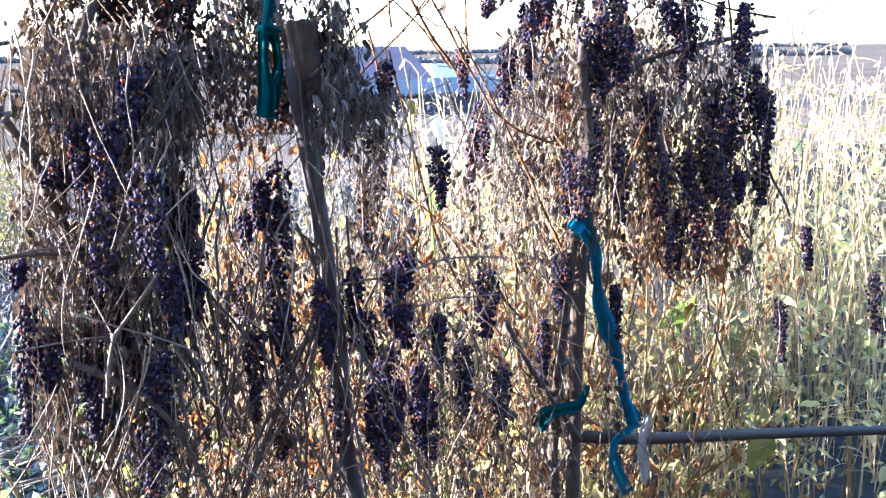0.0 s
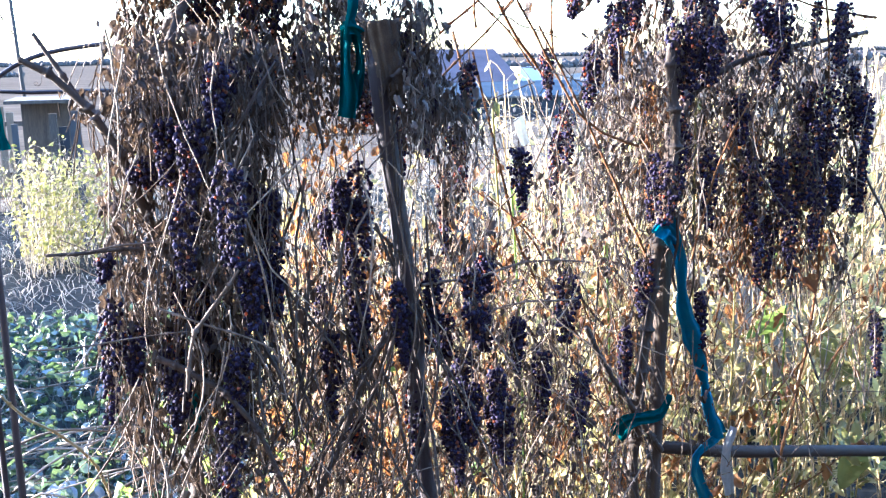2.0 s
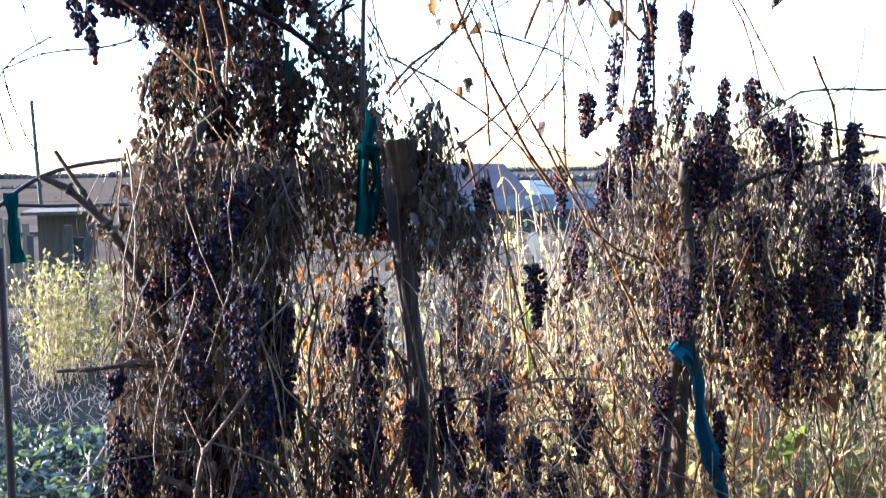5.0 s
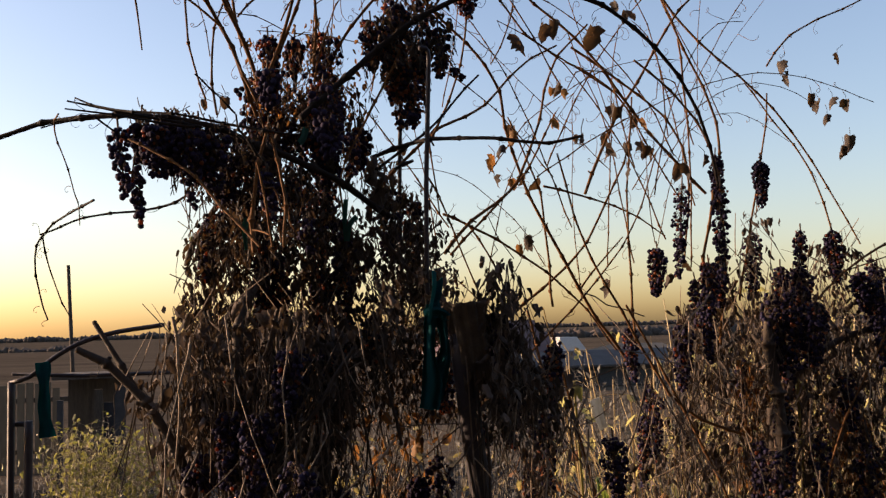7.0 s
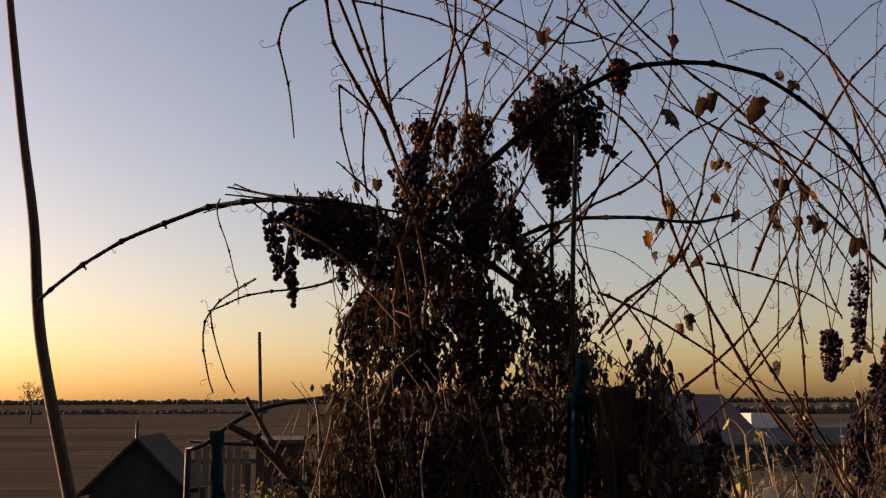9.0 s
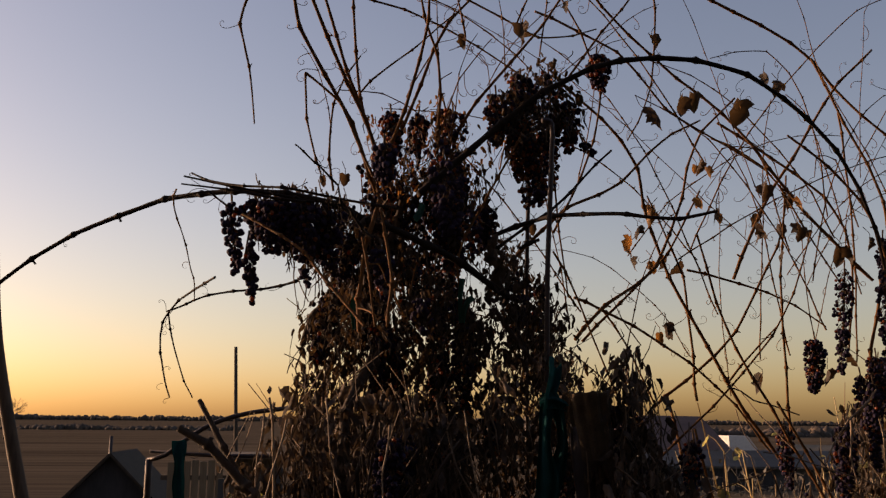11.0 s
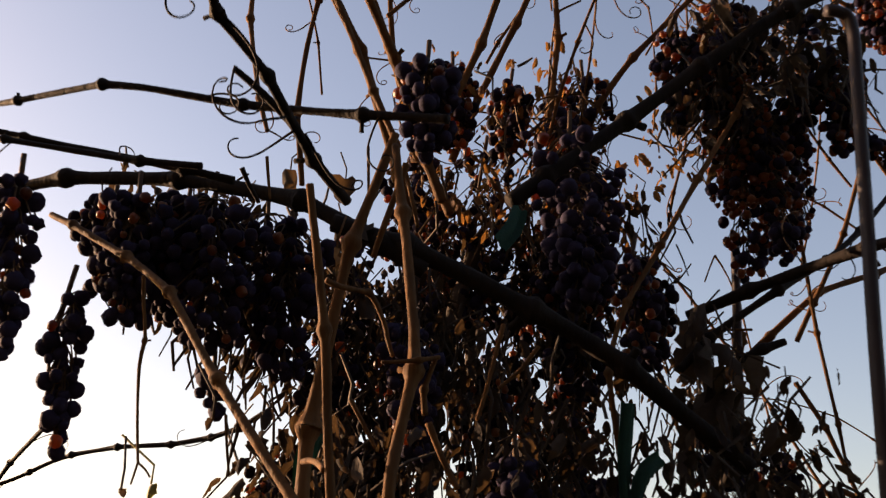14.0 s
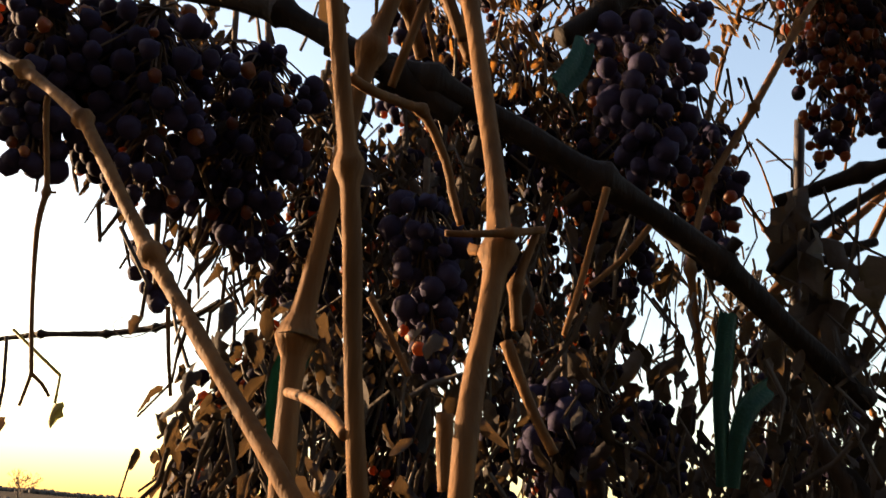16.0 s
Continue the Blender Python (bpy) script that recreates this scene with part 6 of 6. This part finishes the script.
brown_growth(82, 40, ((0.75, 1.5), (2.6, 2.85), (0.5, 1.5)), CANE, RUST, "rusty dead growth between the posts")
brown_growth(86, 44, ((0.42, 0.85), (2.72, 3.1), (0.7, 1.55)), CANE, RUST, "rusty sunlit growth behind the leaning post")
brown_growth(83, 56, ((1.3, 2.6), (2.75, 3.0), (0.3, 1.2)), STRAW_SUNLIT, LIME, "yellow-green leafy growth behind the rail")
brown_growth(84, 34, ((0.02, 0.5), (2.5, 2.8), (0.3, 1.2)), TWIG, GREEN, "green and brown leaves behind the trunk")
rng = random.Random(85)
sticks = Buf()
for _ in range(150):
    y = rng.uniform(3.4, 6.4)
    x = rng.uniform(-0.3, 0.1) * y + rng.uniform(-0.2, 0.2)
    a = rng.uniform(-0.5, 0.5) if rng.random() < 0.7 else rng.uniform(0, 3.1)
    ln = rng.uniform(0.15, 0.7)
    d = np.array([math.cos(a), math.sin(a), rng.uniform(-0.05, 0.25)]) * ln
    p = np.array([x, y, ground_z(x, y) + rng.uniform(0.06, 0.2)])
    tube(sticks, spline([p, p + d * 0.5 + np.array([0, 0, rng.uniform(-0.02, 0.06)]), p + d], 0.08), rng.uniform(0.002, 0.006), 5)
solid("brushwood", sticks, PALE_TWIG, (-0.3, 5.0, 0), "loose pale sticks over the garden bed", "brushwood", kind="stuff")
rng = random.Random(31)
lowb = Buf()
for _ in range(5200):
    y = rng.uniform(3.2, 7.2)
    x = rng.uniform(-0.28, 0.16) * y + rng.uniform(-0.3, 0.3)
    leaf(lowb, (x, y, ground_z(x, y) + rng.uniform(0.02, 0.22) * (0.6 + 0.4 * noise.noise(Vector((x * 2, y * 2, 0))))), rng, rng.uniform(0.03, 0.065), 0.7, 0.35)
solid("ground_cover", lowb, FROST_GREEN, (-0.3, 5.0, 0), "frosted green leafy garden bed", "plants", kind="stuff")

# frosted grass and litter on the open ground
rng = random.Random(32)
grass = Buf()
for _ in range(5200):
    y = 4.5 + 10.5 * rng.random() ** 1.3
    x = rng.uniform(-0.24, 0.10) * y
    z, h = ground_z(x, y), rng.uniform(0.03, 0.16)
    d = np.array([rng.gauss(0, 0.5), rng.gauss(0, 0.5), 1.0]) * h
    p = np.array([x, y, z - 0.01])
    tube(grass, [p, p + d * 0.6, p + d + np.array([rng.gauss(0, 0.03), rng.gauss(0, 0.03), -0.25 * h])], [0.004, 0.003, 0.0012], 3, False)
solid("frosted_grass", grass, GREY_WEED, (-0.5, 9, 0), "frosted tufts of dead grass", "grass", kind="stuff")


def lump(name, at, size, mat, label, category, seed=0, squash=0.7):
    v, f = ICO_FINE
    v = v * np.array([1.0, 0.8, squash])
    v = np.array([q * (1 + 0.16 * noise.noise(Vector(q * 1.3 + seed)) + 0.05 * noise.noise(Vector(q * 5 + seed))) for q in v]) * size
    b = Buf()
    b.add(v + np.array([at[0], at[1], at[2]]), f)
    return solid(name, b, mat, (at[0], at[1], ground_z(at[0], at[1])), label, category)


STONE = material("pale_stone", (0.16, 0.16, 0.17), (0.34, 0.35, 0.36), 0.9, 9, bump=0.7)
SACK = material("woven_sack", (0.13, 0.11, 0.08), (0.24, 0.21, 0.16), 0.9, 14, bump=0.6)
lump("stone", (-0.20, 4.16, 0.05), 0.13, STONE, "pale frosted stone in the garden bed", "stone", 3)
lump("stone", (-0.40, 4.25, 0.02), 0.08, STONE, "small pale frosted stone", "stone", 7)
lump("sack", (2.6, 4.0, 0.42), 0.36, SACK, "full pale brown sack among the weeds", "sack", 5, 1.1)
stick = Buf()
cane_buf(stick, [(-0.301, 3.400, 0.752), (-0.256, 3.500, 0.645), (-0.146, 3.600, 0.517), (-0.063, 3.700, 0.355), (-0.02, 3.95, 0.02)], 0.004, 0.006, random.Random(3), 0.12)
solid("fallen_branch", stick, STRAW, (-0.02, 3.95, 0.0), "bare pale branch leaning from the ground", "branch")
bigleaf = thing("burdock_plant", (2.35, 3.2, 0.0), "large green leaves among dry weeds", "plant")
for k, (x, y, z, sz) in enumerate([(2.16, 3.1, 1.1, 0.16), (2.2, 3.15, 0.95, 0.14), (2.45, 3.2, 0.75, 0.22), (2.6, 3.2, 0.68, 0.24), (2.3, 3.05, 0.7, 0.2), (2.75, 3.3, 0.7, 0.2)]):
    b = Buf()
    rl = random.Random(k + 60)
    tube(b, spline([(2.35, 3.2, -0.02), (0.5 * (x + 2.35), 3.2, z * 0.6), (x, y, z)], 0.05), 0.006, 6)
    leaf(b, (x, y, z), rl, sz, 0.5, 0.8, plain=True)
    part("leaf", b, GREEN if k < 2 else LIME, bigleaf)
for k, (x, y, z, sz, m) in enumerate([(1.94, 2.70, 0.98, 0.20, GREEN), (2.10, 2.66, 0.60, 0.16, LIME), (2.22, 2.66, 0.52, 0.18, LIME), (1.30, 2.62, 1.24, 0.05, GREEN), (1.03, 2.62, 1.40, 0.08, GREEN), (1.70, 2.62, 1.33, 0.05, LIME), (1.45, 2.45, 1.62, 0.035, LIME), (0.98, 2.62, 1.62, 0.05, LIME)]):
    b = Buf()
    rl = random.Random(k + 80)
    tube(b, spline([(x + 0.1, y + 0.15, -0.02), (x + 0.06, y + 0.08, z * 0.6), (x, y, z)], 0.05), 0.003, 6)
    leaf(b, (x, y, z), rl, sz, 0.7, 1.3, plain=True)
    part("leaf", b, m, bigleaf)

# ---------------------------------------------------------------- garden beyond: poles, pipe frame, hut, fence, roofs
pb = Buf()
pole = spline([(-0.650, 3.600, 1.364), (-0.696, 3.600, 1.543), (-0.795, 3.600, 1.962), (-0.836, 3.600, 2.310), (-0.889, 3.600, 2.615), (-0.954, 3.600, 3.041), (-0.989, 3.600, 3.309)], 0.06)
pole0 = pole[0]
pole = np.vstack([[pole0[0] + 0.12, pole0[1], -0.1], pole])
tube(pb, pole, np.linspace(0.021, 0.010, len(pole)), 10)
solid("leaning_pole", pb, WOOD, (pole[0][0], pole[0][1], 0), "long crooked wooden pole leaning upright", "pole")
pb = Buf()
tube(pb, [(-1.20, 16.0, -0.4), (-1.24, 16.0, 1.2), (-1.31, 16.0, 2.86)], [0.04, 0.033, 0.026], 8)
solid("stake", pb, BARK, (-1.20, 16.0, -0.3), "thin upright wooden stake", "stake")
fr = thing("pipe_frame", (-0.72, 3.6, 0.0), "dark metal pipe frame in the garden", "frame")
up = (-0.298, 3.600, 1.519)
pb = Buf()
tube(pb, spline([(up[0], 3.6, -0.05), (up[0], 3.6, 0.8), up], 0.05), 0.012, 10)
part("upright", pb, POST, fr)
up = (-0.347, 3.620, 1.632)
pb = Buf()
tube(pb, spline([(up[0], 3.62, -0.05), (up[0], 3.62, 0.8), up], 0.05), 0.010, 10)
part("upright", pb, POST, fr)
pb = Buf()
tube(pb, spline([(-0.350, 3.620, 1.629), (-0.296, 3.600, 1.645), (-0.239, 3.600, 1.691), (-0.164, 3.600, 1.736), (-0.065, 3.600, 1.766), (0.079, 3.550, 1.785)], 0.03), 0.007, 8)
part("bent_pipe", pb, POST, fr)
pb = Buf()
tube(pb, [(-0.348, 3.630, 1.653), (-0.154, 3.630, 1.641), (0.117, 3.630, 1.641)], 0.006, 8)
part("crossbar", pb, POST, fr)
pb = Buf()
tube(pb, [(-0.354, 3.640, 1.509), (-0.296, 3.620, 1.508)], 0.008, 8)
part("crossbar", pb, POST, fr)
hut = thing("garden_hut", (-5.6, 30.0, -1.9), "small dark garden hut with a steep gable roof", "hut")
def gable(parent, cx, cy, z0, z1, z2, hw, dp, wall, roof, over=0.25):
    b = Buf()
    b.add([(cx - hw, cy - dp, z0), (cx + hw, cy - dp, z0), (cx + hw, cy - dp, z1), (cx, cy - dp, z2 - 0.06), (cx - hw, cy - dp, z1),
           (cx - hw, cy + dp, z0), (cx + hw, cy + dp, z0), (cx + hw, cy + dp, z1), (cx, cy + dp, z2 - 0.06), (cx - hw, cy + dp, z1)],
          [(0, 1, 2, 3, 4), (9, 8, 7, 6, 5), (0, 5, 6, 1), (1, 6, 7, 2), (4, 9, 5, 0)])
    part("wall", b, wall, parent, smooth=False)
    for s in (-1, 1):
        b = Buf()
        e = (z2 - z1) / hw
        x1, y0, y1 = cx + s * (hw + over), cy - dp - over, cy + dp + over
        za = z1 - e * over
        v = [(cx, y0, z2), (x1, y0, za), (x1, y1, za), (cx, y1, z2)]
        b.add(v + [(x, y, z - 0.1) for x, y, z in v], [(0, 1, 2, 3), (7, 6, 5, 4), (0, 4, 5, 1), (1, 5, 6, 2), (2, 6, 7, 3), (3, 7, 4, 0)])
        part("roof", b, roof, parent, smooth=False)
gable(hut, -5.68, 30.0, -2.0, -0.40, 0.86, 1.25, 1.6, DARKWALL, THATCH)
b = Buf()
tube(b, [(-6.15, 30.4, 0.0), (-6.15, 30.4, 1.25)], 0.05, 8)
part("chimney_pipe", b, POST, hut)
fence = thing("board_fence", (-2.2, 16.0, -0.2), "sunlit pale board garden fence", "fence")
f0, f1 = (-2.240, 16.000, 1.096), (-1.328, 16.000, 1.141)
rng = random.Random(5)
n = int((f1[0] - f0[0]) / 0.12)
for i in range(n):
    x = f0[0] + i * 0.12
    b = Buf()
    top = f0[2] + rng.uniform(-0.05, 0.05)
    box(b, (x, 16.0, ground_z(x, 16) - 0.02), (x + 0.1, 16.022, top))
    part("board", b, BOARD, fence, smooth=False)
for z in (0.1, f0[2] - 0.25):
    b = Buf()
    box(b, (f0[0] - 0.1, 16.022, z), (f1[0] + 0.1, 16.06, z + 0.07))
    part("fence_rail", b, WOOD, fence, smooth=False)
coop = thing("wood_store", (-0.5, 13.0, 0.0), "low grey board lean-to in the garden", "shed")
c0, c1 = (-1.161, 13.000, 1.354), (-0.476, 13.000, 1.275)
rng = random.Random(91)
x = c0[0]
while x < c1[0]:
    wd = rng.uniform(0.07, 0.22)
    if rng.random() < 0.72:
        b = Buf()
        zt = c1[2] - rng.uniform(0.0, 0.35)
        box(b, (x, 13.0 + rng.uniform(0, 0.05), ground_z(x, 13) - 0.05), (x + wd - 0.015, 13.08, zt))
        part("board", b, rng.choice((WOOD, WALL, DARKWALL)), coop, smooth=False)
    x += wd
b = Buf()
box(b, (c0[0], 14.4, ground_z(c0[0], 14.4) - 0.05), (c1[0], 14.45, c1[2]))
part("back_wall", b, WOOD, coop, smooth=False)
b = Buf()
box(b, (c0[0] - 0.05, 12.9, c1[2]), (c1[0] + 0.08, 14.5, c1[2] + 0.04))
part("roof", b, WOOD, coop, smooth=False)

house = thing("house", (20, 62, -2.0), "low house with a hipped mauve sheet roof", "house")
def slab(name, parent, mat, quad, thick=0.12):
    b = Buf()
    v = [tuple(p) for p in quad]
    n = len(v)
    b.add(v + [(x, y, z - thick) for x, y, z in v], [tuple(range(n)), tuple(range(2 * n - 1, n - 1, -1))] + [(i, i + n, (i + 1) % n + n, (i + 1) % n) for i in range(n)])
    return part(name, b, mat, parent, smooth=False)
e1, r1, r2, e2 = (17.046, 60.000, 0.248), (20.117, 63.000, 2.260), (24.278, 63.000, 2.206), (25.133, 60.000, 0.104)
slab("roof", house, ROOF, [e1, e2, r2, r1])
slab("roof", house, ROOF, [e2, (e2[0] + 0.4, e2[1] + 7, e2[2]), r2])
slab("roof", house, ROOF, [e1, r1, (e1[0] - 0.4, e1[1] + 7, e1[2])])
b = Buf()
box(b, (e1[0] + 0.4, e1[1] + 0.4, -2.2), (e2[0] - 0.4, e2[1] + 6.6, e2[2] - 0.05))
part("wall", b, WALL, house, smooth=False)
shed = thing("shed", (24, 55, -2.0), "long low shed with a pale sheet roof and dark front", "shed")
s1, s2, s3, s4 = (17.197, 54.000, -0.562), (30.427, 54.000, -0.642), (32.272, 58.000, 0.168), (18.486, 58.000, 0.182)
slab("roof", shed, WALL, [s1, s2, s3, s4])
b = Buf()
box(b, (s1[0] + 0.2, 54.3, -2.2), (s2[0] - 5.4, 57.5, s1[2] - 0.13))
part("wall", b, DARKWALL, shed, smooth=False)
b = Buf()
box(b, (s2[0] - 5.4, 54.6, -2.2), (s2[0] - 0.2, 57.5, s2[2] - 0.13))
part("side_wall", b, WALL, shed, smooth=False)
barn = thing("barn", (28, 66, -2.0), "low outbuilding with a rusty tan roof", "barn")
q1, q2, q3, q4 = (28.198, 64.000, -0.077), (35.713, 64.000, -0.079), (36.088, 67.000, 0.295), (32.297, 67.000, 0.371)
slab("roof", barn, BOARD, [q1, q2, q3, q4])
b = Buf()
box(b, (q1[0] + 0.3, 64.4, -2.2), (q2[0] - 0.3, 69, q2[2] - 0.1))
part("wall", b, WALL, barn, smooth=False)
van = thing("parked_van", (30.898, 72.000, -0.285), "white parked van between the sheds", "van")
w1, w2 = (29.926, 72.000, -0.263), (32.086, 72.000, 0.864)
b = Buf()
x0, x1, z0, z1 = w1[0], w2[0], -1.6, w2[2]
b.add([(x0, 72, z0), (x1, 72, z0), (x1, 72, z1 - 0.9), (x1 - 0.7, 72, z1), (x0, 72, z1), (x0, 74, z0), (x1, 74, z0), (x1, 74, z1 - 0.9), (x1 - 0.7, 74, z1), (x0, 74, z1)],
      [(0, 1, 2, 3, 4), (9, 8, 7, 6, 5), (1, 6, 7, 2), (2, 7, 8, 3), (3, 8, 9, 4), (4, 9, 5, 0), (0, 5, 6, 1)])
part("body", b, WHITE, van, smooth=False)
for x in (x0 + 0.5, x1 - 0.6):
    b = Buf()
    tube(b, [(x, 71.9, z0), (x, 72.15, z0)], 0.38, 16)
    part("wheel", b, GLASS, van)

# ---------------------------------------------------------------- lone bare tree on the field
tree = thing("tree", (-66.2, 212.0, ground_z(-66.2, 212.0)), "lone bare tree far out on the field", "tree")
rng = random.Random(95)
base = np.array([-66.2, 212.0, ground_z(-66.2, 212.0)])
b = Buf()
tube(b, spline([base, base + np.array([0.1, 0, 2.0]), base + np.array([-0.1, 0, 4.0])], 0.6), 0.2, 8)
part("trunk", b, WOODS, tree)
b = Buf()


def fork(p, d, ln, r, depth):
    q = p + d * ln
    tube(b, [p, (p + q) / 2 + np.array([rng.gauss(0, 0.05), 0, 0]) * ln, q], [r, r * 0.85, r * 0.7], 4, False)
    if depth:
        for _ in range(3):
            e = d + np.array([rng.gauss(0, 0.5), rng.gauss(0, 0.4), rng.gauss(0.05, 0.25)])
            fork(q, e / np.linalg.norm(e), ln * rng.uniform(0.6, 0.85), r * 0.62, depth - 1)


for k in range(5):
    d = np.array([rng.gauss(0, 0.5), rng.gauss(0, 0.4), 1.0])
    fork(base + np.array([0, 0, 1.8 + 0.5 * k]), d / np.linalg.norm(d), 1.9, 0.12, 4)
part("crown", b, WOODS, tree)
